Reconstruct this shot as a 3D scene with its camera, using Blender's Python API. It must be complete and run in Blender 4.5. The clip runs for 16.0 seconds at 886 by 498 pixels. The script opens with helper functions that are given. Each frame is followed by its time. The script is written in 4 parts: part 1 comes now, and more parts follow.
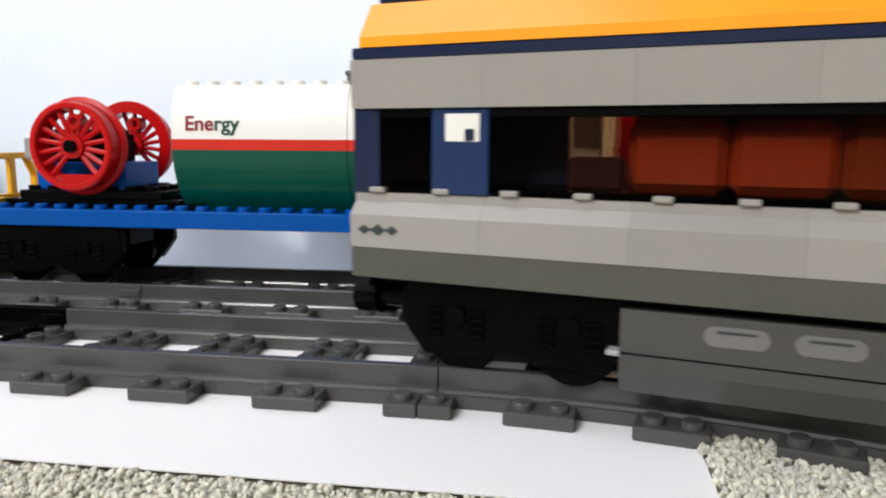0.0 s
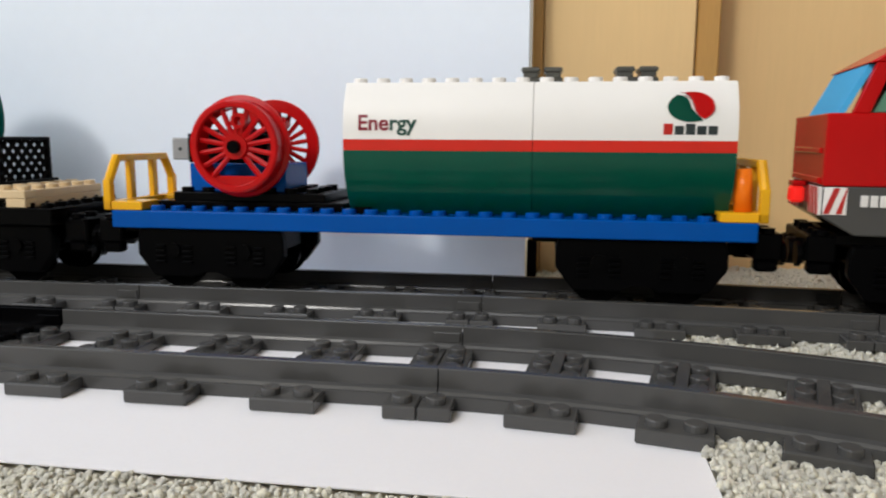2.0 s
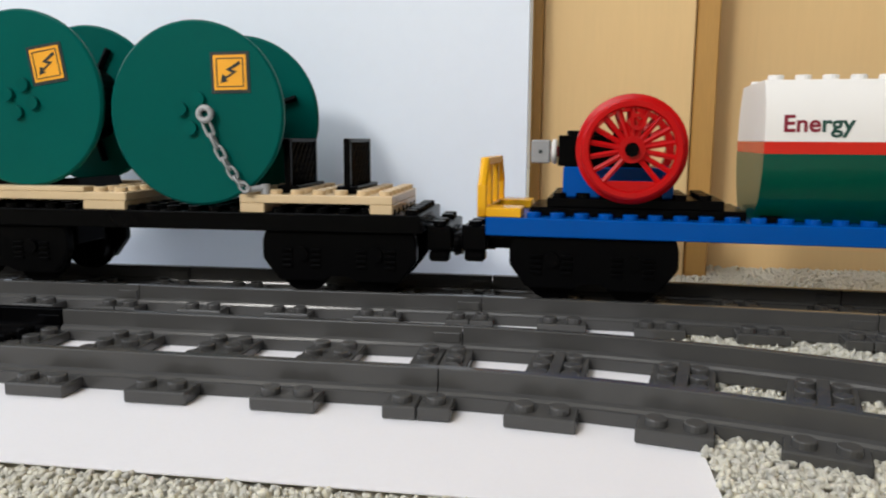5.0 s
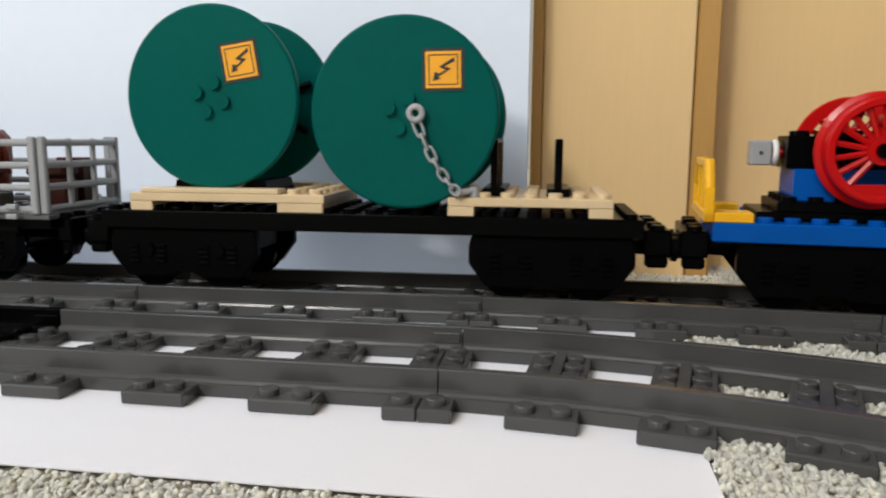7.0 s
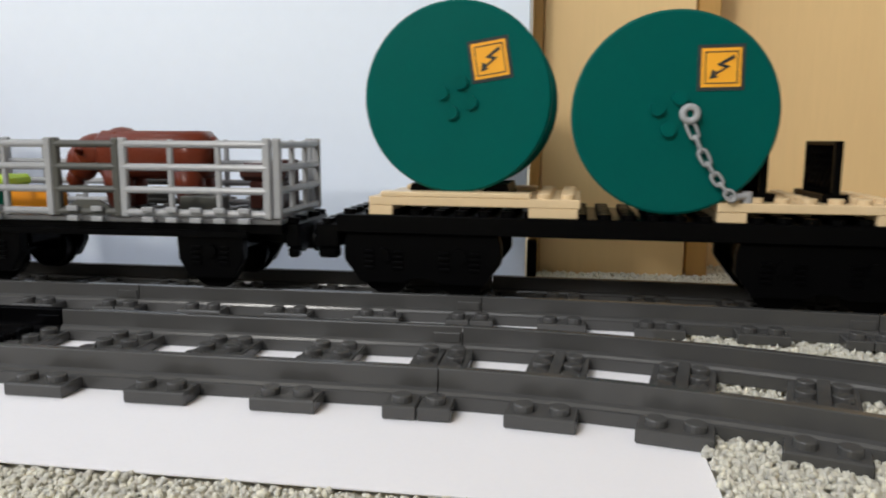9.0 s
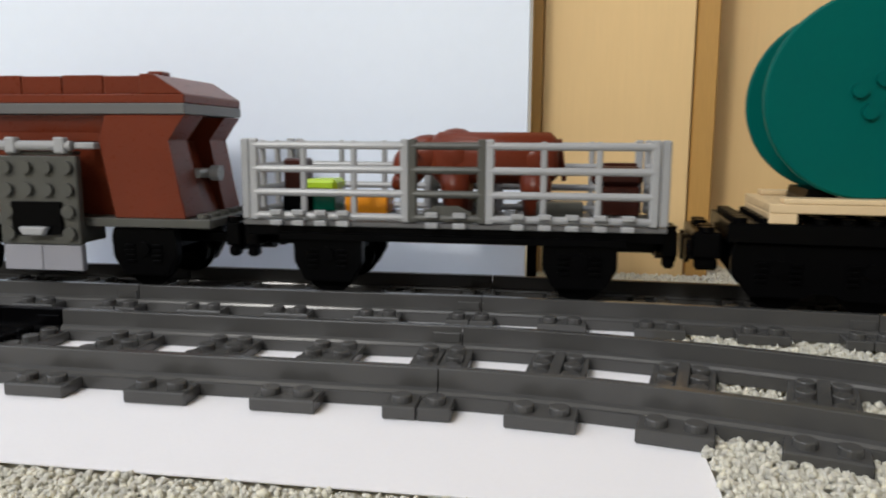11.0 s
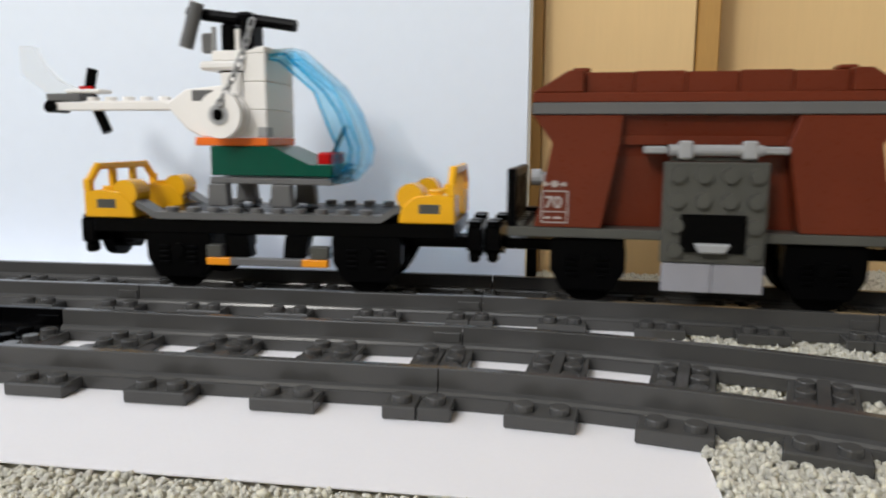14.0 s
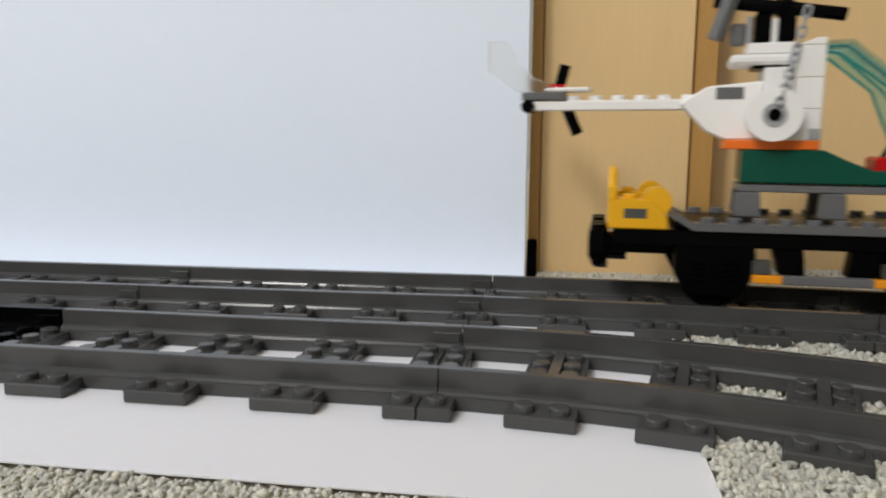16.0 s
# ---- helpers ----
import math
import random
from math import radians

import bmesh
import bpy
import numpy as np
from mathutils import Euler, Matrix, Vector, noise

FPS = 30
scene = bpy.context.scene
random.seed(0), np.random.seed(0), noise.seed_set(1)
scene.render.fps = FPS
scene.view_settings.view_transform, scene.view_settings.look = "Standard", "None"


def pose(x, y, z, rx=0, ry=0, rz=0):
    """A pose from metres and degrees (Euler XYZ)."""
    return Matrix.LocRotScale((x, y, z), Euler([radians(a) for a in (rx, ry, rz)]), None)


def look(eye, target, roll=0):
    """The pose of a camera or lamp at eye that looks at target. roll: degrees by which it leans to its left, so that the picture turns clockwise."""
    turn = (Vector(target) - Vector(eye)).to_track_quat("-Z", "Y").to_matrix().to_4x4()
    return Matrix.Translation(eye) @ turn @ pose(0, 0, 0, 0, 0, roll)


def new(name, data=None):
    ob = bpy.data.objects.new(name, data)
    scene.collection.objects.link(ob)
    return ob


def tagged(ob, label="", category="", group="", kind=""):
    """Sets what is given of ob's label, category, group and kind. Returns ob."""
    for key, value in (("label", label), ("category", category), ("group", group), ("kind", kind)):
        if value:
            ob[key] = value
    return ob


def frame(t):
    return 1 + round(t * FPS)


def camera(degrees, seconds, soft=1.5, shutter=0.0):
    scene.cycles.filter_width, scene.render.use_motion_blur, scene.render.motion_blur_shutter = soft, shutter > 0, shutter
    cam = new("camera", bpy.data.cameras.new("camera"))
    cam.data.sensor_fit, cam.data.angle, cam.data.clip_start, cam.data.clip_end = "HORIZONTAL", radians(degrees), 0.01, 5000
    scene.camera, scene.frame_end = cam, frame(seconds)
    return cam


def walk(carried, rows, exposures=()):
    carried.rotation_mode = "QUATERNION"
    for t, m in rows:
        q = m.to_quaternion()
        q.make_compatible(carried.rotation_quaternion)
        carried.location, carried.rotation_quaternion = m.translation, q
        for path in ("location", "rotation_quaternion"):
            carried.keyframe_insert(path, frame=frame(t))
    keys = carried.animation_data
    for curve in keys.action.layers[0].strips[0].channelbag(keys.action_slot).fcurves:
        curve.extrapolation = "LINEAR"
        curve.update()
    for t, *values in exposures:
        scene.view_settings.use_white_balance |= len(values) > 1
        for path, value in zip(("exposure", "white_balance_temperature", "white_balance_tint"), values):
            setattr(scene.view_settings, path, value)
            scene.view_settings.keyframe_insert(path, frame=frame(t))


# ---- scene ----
cam = camera(62.5, 16.0, soft=2.0, shutter=0.5)
EYE = (0.02937, -0.18761, 0.06350)


def eye_pose(dolly=0.0):
    m = pose(*EYE, 81.424, -0.308, 8.565)
    return m @ Matrix.Translation((0, 0, dolly))


walk(cam, [(0.0, eye_pose(0.0022)), (0.5, eye_pose(0.0022)), (0.8, eye_pose(0.0028)), (1.0, eye_pose(0.0048)), (1.15, eye_pose(0.0015)), (1.3, eye_pose()),
           (6.3, eye_pose(0.0003)), (6.6, eye_pose()), (7.0, eye_pose(-0.0013)), (7.5, eye_pose(-0.0008)), (8.0, eye_pose(0.0003)), (8.5, eye_pose()),
           (13.2, eye_pose()), (13.4, eye_pose(0.005)), (13.5, eye_pose(0.0072)), (13.6, eye_pose(0.004)), (13.8, eye_pose()), (16.0, eye_pose())],
     exposures=[(0.0, 0.1), (0.5, -0.12), (1.1, -0.24), (7.0, -0.18), (9.0, -0.19), (12.5, -0.21), (14.0, -0.27), (15.2, -0.34), (16.0, -0.5)])

# ---- world and lights ----
world = bpy.data.worlds.new("world")
scene.world = world
world.use_nodes = True
wn = world.node_tree
sky = wn.nodes.new("ShaderNodeTexSky")
sky.sky_type, sky.sun_disc = "NISHITA", False
sky.sun_elevation, sky.sun_rotation = radians(35), radians(205)
wn.links.new(sky.outputs[0], wn.nodes["Background"].inputs[0])
wn.nodes["Background"].inputs[1].default_value = 0.1


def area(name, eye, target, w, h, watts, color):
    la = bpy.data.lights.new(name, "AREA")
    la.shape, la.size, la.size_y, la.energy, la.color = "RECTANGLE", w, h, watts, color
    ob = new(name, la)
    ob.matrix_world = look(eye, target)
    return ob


# added unseen area lamps: south, overhead and west fills, and a small south key
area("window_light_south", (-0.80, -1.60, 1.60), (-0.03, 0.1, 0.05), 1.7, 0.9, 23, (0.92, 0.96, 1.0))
# small key lamp, aimed by where shadows fall on the board
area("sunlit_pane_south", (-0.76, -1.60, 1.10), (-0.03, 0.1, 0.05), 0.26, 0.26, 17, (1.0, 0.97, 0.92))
# overhead fill lamp, added to light the tracks from above
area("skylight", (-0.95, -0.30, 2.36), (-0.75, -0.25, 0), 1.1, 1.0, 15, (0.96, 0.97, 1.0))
area("window_light_west", (-1.72, -0.30, 1.2), (-0.1, 0.1, 0.05), 1.3, 1.2, 9, (0.82, 0.88, 1.0))


# ---- materials ----
def node_mat(name):
    m = bpy.data.materials.new(name)
    m.use_nodes = True
    return m, m.node_tree.nodes, m.node_tree.links, m.node_tree.nodes["Principled BSDF"]


def plastic(name, rgb, rough=0.22, wear=0.12, bump=0.012, spec=0.3):
    """Moulded plastic: fine haze and dust at two scales, faint ripple, a slight shift from piece to piece."""
    m, n, l, b = node_mat(name)
    tc = n.new("ShaderNodeTexCoord")
    big, fine = n.new("ShaderNodeTexNoise"), n.new("ShaderNodeTexNoise")
    big.inputs["Scale"].default_value, fine.inputs["Scale"].default_value = 45, 900
    big.inputs["Detail"].default_value = fine.inputs["Detail"].default_value = 3
    l.new(tc.outputs["Object"], big.inputs["Vector"])
    l.new(tc.outputs["Object"], fine.inputs["Vector"])
    info = n.new("ShaderNodeObjectInfo")
    ramp = n.new("ShaderNodeMapRange")
    ramp.inputs["To Min"].default_value, ramp.inputs["To Max"].default_value = 1 - wear, 1 + wear
    l.new(big.outputs["Fac"], ramp.inputs["Value"])
    shift = n.new("ShaderNodeMapRange")
    shift.inputs["To Min"].default_value, shift.inputs["To Max"].default_value = 0.94, 1.06
    l.new(info.outputs["Random"], shift.inputs["Value"])
    mul = n.new("ShaderNodeMath")
    mul.operation = "MULTIPLY"
    l.new(ramp.outputs[0], mul.inputs[0])
    l.new(shift.outputs[0], mul.inputs[1])
    col = n.new("ShaderNodeVectorMath")
    col.operation = "SCALE"
    col.inputs[0].default_value = rgb
    l.new(mul.outputs[0], col.inputs["Scale"])
    l.new(col.outputs[0], b.inputs["Base Color"])
    rr = n.new("ShaderNodeMapRange")
    rr.inputs["To Min"].default_value, rr.inputs["To Max"].default_value = rough * 0.88, rough * 1.16
    l.new(fine.outputs["Fac"], rr.inputs["Value"])
    l.new(rr.outputs[0], b.inputs["Roughness"])
    b.inputs["Specular IOR Level"].default_value = spec
    bp = n.new("ShaderNodeBump")
    bp.inputs["Strength"].default_value, bp.inputs["Distance"].default_value = bump, 0.0004
    l.new(big.outputs["Fac"], bp.inputs["Height"])
    l.new(bp.outputs[0], b.inputs["Normal"])
    return m


def clear(name, rgb, rough=0.05, alpha=0.4):
    m, n, l, b = node_mat(name)
    b.inputs["Base Color"].default_value = (*rgb, 1)
    b.inputs["Roughness"].default_value = rough
    b.inputs["Transmission Weight"].default_value = 1.0
    b.inputs["IOR"].default_value = 1.12
    b.inputs["Alpha"].default_value = alpha
    return m


DARK_GREY = plastic("dark_grey_plastic", (0.062, 0.061, 0.059), 0.2, 0.12, 0.006, 0.38)
BLACK = plastic("black_plastic", (0.0014, 0.0014, 0.0016), 0.25, 0.25, spec=0.045)
SATIN = plastic("worn_black_plastic", (0.0015, 0.0015, 0.0017), 0.33, 0.3, spec=0.04)
BLUE = plastic("blue_plastic", (0.0, 0.072, 0.34), 0.25, spec=0.1)
RED = plastic("red_plastic", (0.47, 0.004, 0.005), 0.22, spec=0.22)
GREEN = plastic("green_plastic", (0.0, 0.068, 0.042), 0.22, spec=0.25)
TEAL = plastic("spool_green_plastic", (0.0, 0.086, 0.072), 0.30, 0.08, 0.01, spec=0.07)
WHITE = plastic("white_plastic", (0.80, 0.78, 0.75), 0.38, 0.04, 0.01)
YELLOW = plastic("yellow_plastic", (0.83, 0.42, 0.01), 0.25)
ORANGE = plastic("orange_plastic", (0.85, 0.17, 0.02), 0.25)
AMBER = plastic("bright_orange_plastic", (0.82, 0.30, 0.015), 0.25)
TAN = plastic("tan_plastic", (0.66, 0.50, 0.30), 0.28)
BROWN = plastic("reddish_brown_plastic", (0.135, 0.026, 0.011), 0.28, 0.14, 0.01, spec=0.2)
GREY = plastic("light_grey_plastic", (0.33, 0.335, 0.34), 0.28, 0.1)
MID = plastic("mid_grey_plastic", (0.125, 0.125, 0.125), 0.3, 0.15)
OLD = plastic("old_dark_grey_plastic", (0.075, 0.075, 0.066), 0.35, 0.2)
CAR_GREY = plastic("car_grey_plastic", (0.27, 0.255, 0.24), 0.25, 0.03, 0.004)
UMBER = plastic("dark_brown_plastic", (0.045, 0.012, 0.008), 0.3, 0.14, spec=0.2)
NAVY = plastic("dark_blue_plastic", (0.006, 0.013, 0.045), 0.22)
LIME = plastic("lime_plastic", (0.42, 0.62, 0.03), 0.25)
CYAN = clear("clear_light_blue_plastic", (0.12, 0.62, 0.92), 0.05, 0.42)
CYAN_EDGE = clear("clear_blue_edge_plastic", (0.02, 0.50, 0.75), 0.1, 0.85)
SMOKE = clear("clear_smoke_plastic", (0.05, 0.022, 0.016), 0.06, 0.6)
MILK = clear("milky_clear_plastic", (0.95, 0.94, 0.91), 0.35, 0.88)
PRINT_DARK = plastic("dark_print", (0.03, 0.04, 0.04), 0.3)
PRINT_RED = plastic("red_print", (0.45, 0.02, 0.015), 0.3)
PRINT_PALE = plastic("pale_print", (0.42, 0.38, 0.36), 0.35)
PRINT_WHITE = plastic("white_print", (0.75, 0.73, 0.70), 0.35)
STICKER = plastic("orange_sticker", (0.88, 0.40, 0.03), 0.35)
TEXT_MAROON = plastic("maroon_print", (0.22, 0.015, 0.03), 0.3)


def painted(name, rgb, scale, rough, bump, streak=(1, 1, 1), wear=0.08):
    m, n, l, b = node_mat(name)
    tc, mp = n.new("ShaderNodeTexCoord"), n.new("ShaderNodeMapping")
    mp.inputs["Scale"].default_value = streak
    l.new(tc.outputs["Object"], mp.inputs["Vector"])
    a, c = n.new("ShaderNodeTexNoise"), n.new("ShaderNodeTexNoise")
    a.inputs["Scale"].default_value, c.inputs["Scale"].default_value = scale, scale * 14
    a.inputs["Detail"].default_value = c.inputs["Detail"].default_value = 4
    l.new(mp.outputs[0], a.inputs["Vector"])
    l.new(mp.outputs[0], c.inputs["Vector"])
    add = n.new("ShaderNodeMath")
    l.new(a.outputs["Fac"], add.inputs[0])
    l.new(c.outputs["Fac"], add.inputs[1])
    mr = n.new("ShaderNodeMapRange")
    mr.inputs["From Max"].default_value = 2
    mr.inputs["To Min"].default_value, mr.inputs["To Max"].default_value = 1 - wear, 1 + wear
    l.new(add.outputs[0], mr.inputs["Value"])
    col = n.new("ShaderNodeVectorMath")
    col.operation = "SCALE"
    col.inputs[0].default_value = rgb
    l.new(mr.outputs[0], col.inputs["Scale"])
    l.new(col.outputs[0], b.inputs["Base Color"])
    b.inputs["Roughness"].default_value = rough
    bp = n.new("ShaderNodeBump")
    bp.inputs["Strength"].default_value, bp.inputs["Distance"].default_value = bump, 0.0006
    l.new(c.outputs["Fac"], bp.inputs["Height"])
    l.new(bp.outputs[0], b.inputs["Normal"])
    return m


PAPER = painted("white_paper", (0.80, 0.79, 0.81), 60, 0.75, 0.05, wear=0.03)
BOARD = painted("white_board_paint", (0.82, 0.89, 0.99), 12, 0.85, 0.03, wear=0.03)
CREAM = painted("cream_laminate", (0.80, 0.56, 0.275), 6, 0.4, 0.05, (6, 6, 0.6), 0.07)
OAK = painted("wood_edge", (0.52, 0.29, 0.085), 20, 0.4, 0.1, (9, 9, 0.5), 0.22)
CARPET = painted("carpet_wool", (0.68, 0.635, 0.49), 220, 0.95, 0.4, wear=0.12)
wool = CARPET.node_tree.nodes["Principled BSDF"]
wool.inputs["Subsurface Weight"].default_value = 0.7
wool.inputs["Subsurface Radius"].default_value = (1.0, 0.95, 0.8)
wool.inputs["Subsurface Scale"].default_value = 0.0025
PLASTER = painted("wall_paint", (0.52, 0.49, 0.44), 4, 0.8, 0.1)

# ---- mesh helpers (millimetres) ----
MM = 0.001


def part(name, bm, material, parent=None, label="", smooth=False):
    me = bpy.data.meshes.new(name)
    bmesh.ops.scale(bm, vec=(MM, MM, MM), verts=bm.verts)
    bm.to_mesh(me)
    bm.free()
    me.materials.append(material)
    if smooth:
        for p in me.polygons:
            p.use_smooth = True
    ob = new(name, me)
    if parent:
        ob.parent = parent
    if label:
        ob["label"] = label
    return ob


def empty(name, label, category, group="", kind=""):
    return tagged(new(name), label, category, group, kind)


def box(bm, x0, x1, y0, y1, z0, z1, bev=0.3):
    """A block with chamfered edges."""
    b = min(bev, (x1 - x0) * 0.3, (y1 - y0) * 0.3, (z1 - z0) * 0.3)
    if b <= 0.02:
        vs = [bm.verts.new((x, y, z)) for x in (x0, x1) for y in (y0, y1) for z in (z0, z1)]
        for f in ((0, 1, 3, 2), (4, 6, 7, 5), (0, 4, 5, 1), (2, 3, 7, 6), (0, 2, 6, 4), (1, 5, 7, 3)):
            bm.faces.new([vs[i] for i in f])
        return vs
    v = {}
    X, Y, Z = (x0, x1), (y0, y1), (z0, z1)
    for i in (0, 1):
        for j in (0, 1):
            for k in (0, 1):
                p = Vector((X[i], Y[j], Z[k]))
                d = Vector((b if i == 0 else -b, b if j == 0 else -b, b if k == 0 else -b))
                v[i, j, k, 0] = bm.verts.new((p.x, p.y + d.y, p.z + d.z))
                v[i, j, k, 1] = bm.verts.new((p.x + d.x, p.y, p.z + d.z))
                v[i, j, k, 2] = bm.verts.new((p.x + d.x, p.y + d.y, p.z))
    q = ((0, 0), (1, 0), (1, 1), (0, 1))
    for i in (0, 1):
        bm.faces.new([v[i, a, c, 0] for a, c in (q if i else q[::-1])])
        bm.faces.new([v[a, i, c, 1] for a, c in (q[::-1] if i else q)])
        bm.faces.new([v[a, c, i, 2] for a, c in (q if i else q[::-1])])
    for j in (0, 1):
        for k in (0, 1):
            flip = j ^ k
            f = [v[0, j, k, 1], v[1, j, k, 1], v[1, j, k, 2], v[0, j, k, 2]]
            bm.faces.new(f if flip else f[::-1])
            f = [v[j, 0, k, 0], v[j, 1, k, 0], v[j, 1, k, 2], v[j, 0, k, 2]]
            bm.faces.new(f[::-1] if flip else f)
            f = [v[j, k, 0, 0], v[j, k, 1, 0], v[j, k, 1, 1], v[j, k, 0, 1]]
            bm.faces.new(f if flip else f[::-1])
    for i in (0, 1):
        for j in (0, 1):
            for k in (0, 1):
                f = [v[i, j, k, 0], v[i, j, k, 1], v[i, j, k, 2]]
                bm.faces.new(f if (i + j + k) % 2 else f[::-1])
    return list(v.values())


def rod(bm, p, q, r, seg=12, r2=None, caps=True):
    """A round bar from p to q."""
    p, q = Vector(p), Vector(q)
    d = q - p
    rot = d.to_track_quat("Z", "Y").to_matrix()
    r2 = r if r2 is None else r2
    a, b = [], []
    for i in range(seg):
        t = 2 * math.pi * i / seg
        o = rot @ Vector((math.cos(t), math.sin(t), 0))
        a.append(bm.verts.new(p + o * r))
        b.append(bm.verts.new(q + o * r2))
    for i in range(seg):
        j = (i + 1) % seg
        bm.faces.new((a[i], a[j], b[j], b[i]))
    if caps:
        bm.faces.new(a[::-1])
        bm.faces.new(b)
    return a + b


def stud(bm, x, y, z, r=2.4, h=1.7, seg=14):
    """A round stud with a softened rim."""
    rod(bm, (x, y, z - 0.05), (x, y, z + h - 0.25), r, seg, caps=False)
    rod(bm, (x, y, z + h - 0.25), (x, y, z + h), r, seg, r - 0.25)


def studs(bm, x0, x1, y0, y1, z, seg=14, skip=None):
    """Studs at 8 mm over the rectangle."""
    nx, ny = round((x1 - x0) / 8), round((y1 - y0) / 8)
    for i in range(nx):
        for j in range(ny):
            x, y = x0 + 4 + 8 * i, y0 + 4 + 8 * j
            if not skip or not skip(x, y):
                stud(bm, x, y, z, seg=seg)


def prism(bm, pts, y0, y1, bev=0.0):
    """An outline in x and z, drawn out from y0 to y1 (counter-clockwise seen from the near side)."""
    a = [bm.verts.new((x, y0, z)) for x, z in pts]
    b = [bm.verts.new((x, y1, z)) for x, z in pts]
    fs = [bm.faces.new(a), bm.faces.new(b[::-1])]
    for i in range(len(pts)):
        j = (i + 1) % len(pts)
        fs.append(bm.faces.new((a[j], a[i], b[i], b[j])))
    if bev:
        es = set(e for f in fs for e in f.edges)
        bmesh.ops.bevel(bm, geom=list(es), offset=bev, segments=1, affect="EDGES")
    return a + b


def outline_x(bm, pts, x0, x1):
    """An outline in y and z, drawn out along x."""
    a = [bm.verts.new((x0, y, z)) for y, z in pts]
    b = [bm.verts.new((x1, y, z)) for y, z in pts]
    bm.faces.new(a)
    bm.faces.new(b[::-1])
    for i in range(len(pts)):
        j = (i + 1) % len(pts)
        bm.faces.new((a[j], a[i], b[i], b[j]))
    return a + b


def torus(bm, c, R, r, stretch=1.0, m=None, seg=12, tube=6, axis=(0, 1, 0)):
    """A ring, or a chain link when stretched."""
    rot = m if m else Vector(axis).to_track_quat("Z", "Y").to_matrix()
    rings = []
    for i in range(seg):
        t = 2 * math.pi * i / seg
        ring = []
        for j in range(tube):
            s = 2 * math.pi * j / tube
            w = R + r * math.cos(s)
            p = Vector((math.cos(t) * w, math.sin(t) * w + math.copysign(stretch, math.sin(t)) * (1 if abs(math.sin(t)) > 1e-6 else 0), r * math.sin(s)))
            ring.append(bm.verts.new(Vector(c) + rot @ p))
        rings.append(ring)
    for i in range(seg):
        for j in range(tube):
            k, n2 = (i + 1) % seg, (j + 1) % tube
            bm.faces.new((rings[i][j], rings[k][j], rings[k][n2], rings[i][n2]))


def B():
    return bmesh.new()


def block(name, mat, parent, x0, x1, y0, y1, z0, z1, label="", stud_rows=None, bev=0.3):
    bm = B()
    box(bm, x0, x1, y0, y1, z0, z1, bev)
    if stud_rows:
        studs(bm, *stud_rows, z1)
    return part(name, bm, mat, parent, label)


def letters(name, text, size, mat, parent, x, y, z, width=None):
    """Flat raised lettering that faces the camera's side of the track."""
    cu = bpy.data.curves.new(name, "FONT")
    cu.body, cu.size, cu.extrude, cu.offset = text, 1.0, 0.02, 0.022
    tmp = bpy.data.objects.new(name, cu)
    me = bpy.data.meshes.new_from_object(tmp)
    bpy.data.objects.remove(tmp)
    co = [v.co.copy() for v in me.vertices]
    w0, w1 = min(c.x for c in co), max(c.x for c in co)
    h1 = max(c.y for c in co)
    k = (width / (w1 - w0)) if width else size
    for v, c in zip(me.vertices, co):
        v.co = Vector(((x + (c.x - w0) * k) * MM, (y - c.z * 4) * MM, (z + c.y * size / 0.72) * MM))
    me.materials.append(mat)
    ob = new(name, me)
    ob.parent = parent
    return ob


# ---- the way of the tracks (millimetres) ----
FAR_X, FAR_Y, FAR_H = 2.2, 81.7, radians(0.908)
KINK, BEND = radians(-1.264), -1 / 1706
NEAR_KINK, NEAR_R = radians(-0.74), 320.0


def arc_to(x, y, h, s, k):
    if abs(k) < 1e-9:
        return x + s * math.cos(h), y + s * math.sin(h), h
    return x + (math.sin(h + k * s) - math.sin(h)) / k, y - (math.cos(h + k * s) - math.cos(h)) / k, h + k * s


CURVE_AT, QUARTER = 224, math.pi / 2 * NEAR_R


def far_way(s):
    if s <= 0:
        return arc_to(FAR_X, FAR_Y, FAR_H, s, 0)
    p = arc_to(FAR_X, FAR_Y, FAR_H + KINK, min(s, 128), BEND)
    if s > 128:
        p = arc_to(*p, min(s, CURVE_AT) - 128, 0)
    if s > CURVE_AT:
        p = arc_to(*p, min(s - CURVE_AT, QUARTER), -1 / NEAR_R)
    return arc_to(*p, s - CURVE_AT - QUARTER, 0) if s > CURVE_AT + QUARTER else p


HALF = math.pi * NEAR_R


def near_way(s):
    if s <= 0:
        return (s, 0.0, 0.0)
    p = arc_to(0, 0, NEAR_KINK, min(s, HALF), -1 / NEAR_R)
    return arc_to(*p, s - HALF, 0) if s > HALF else p


def at_way(p):
    return pose(p[0] * MM, p[1] * MM, 0, 0, 0, math.degrees(p[2]))


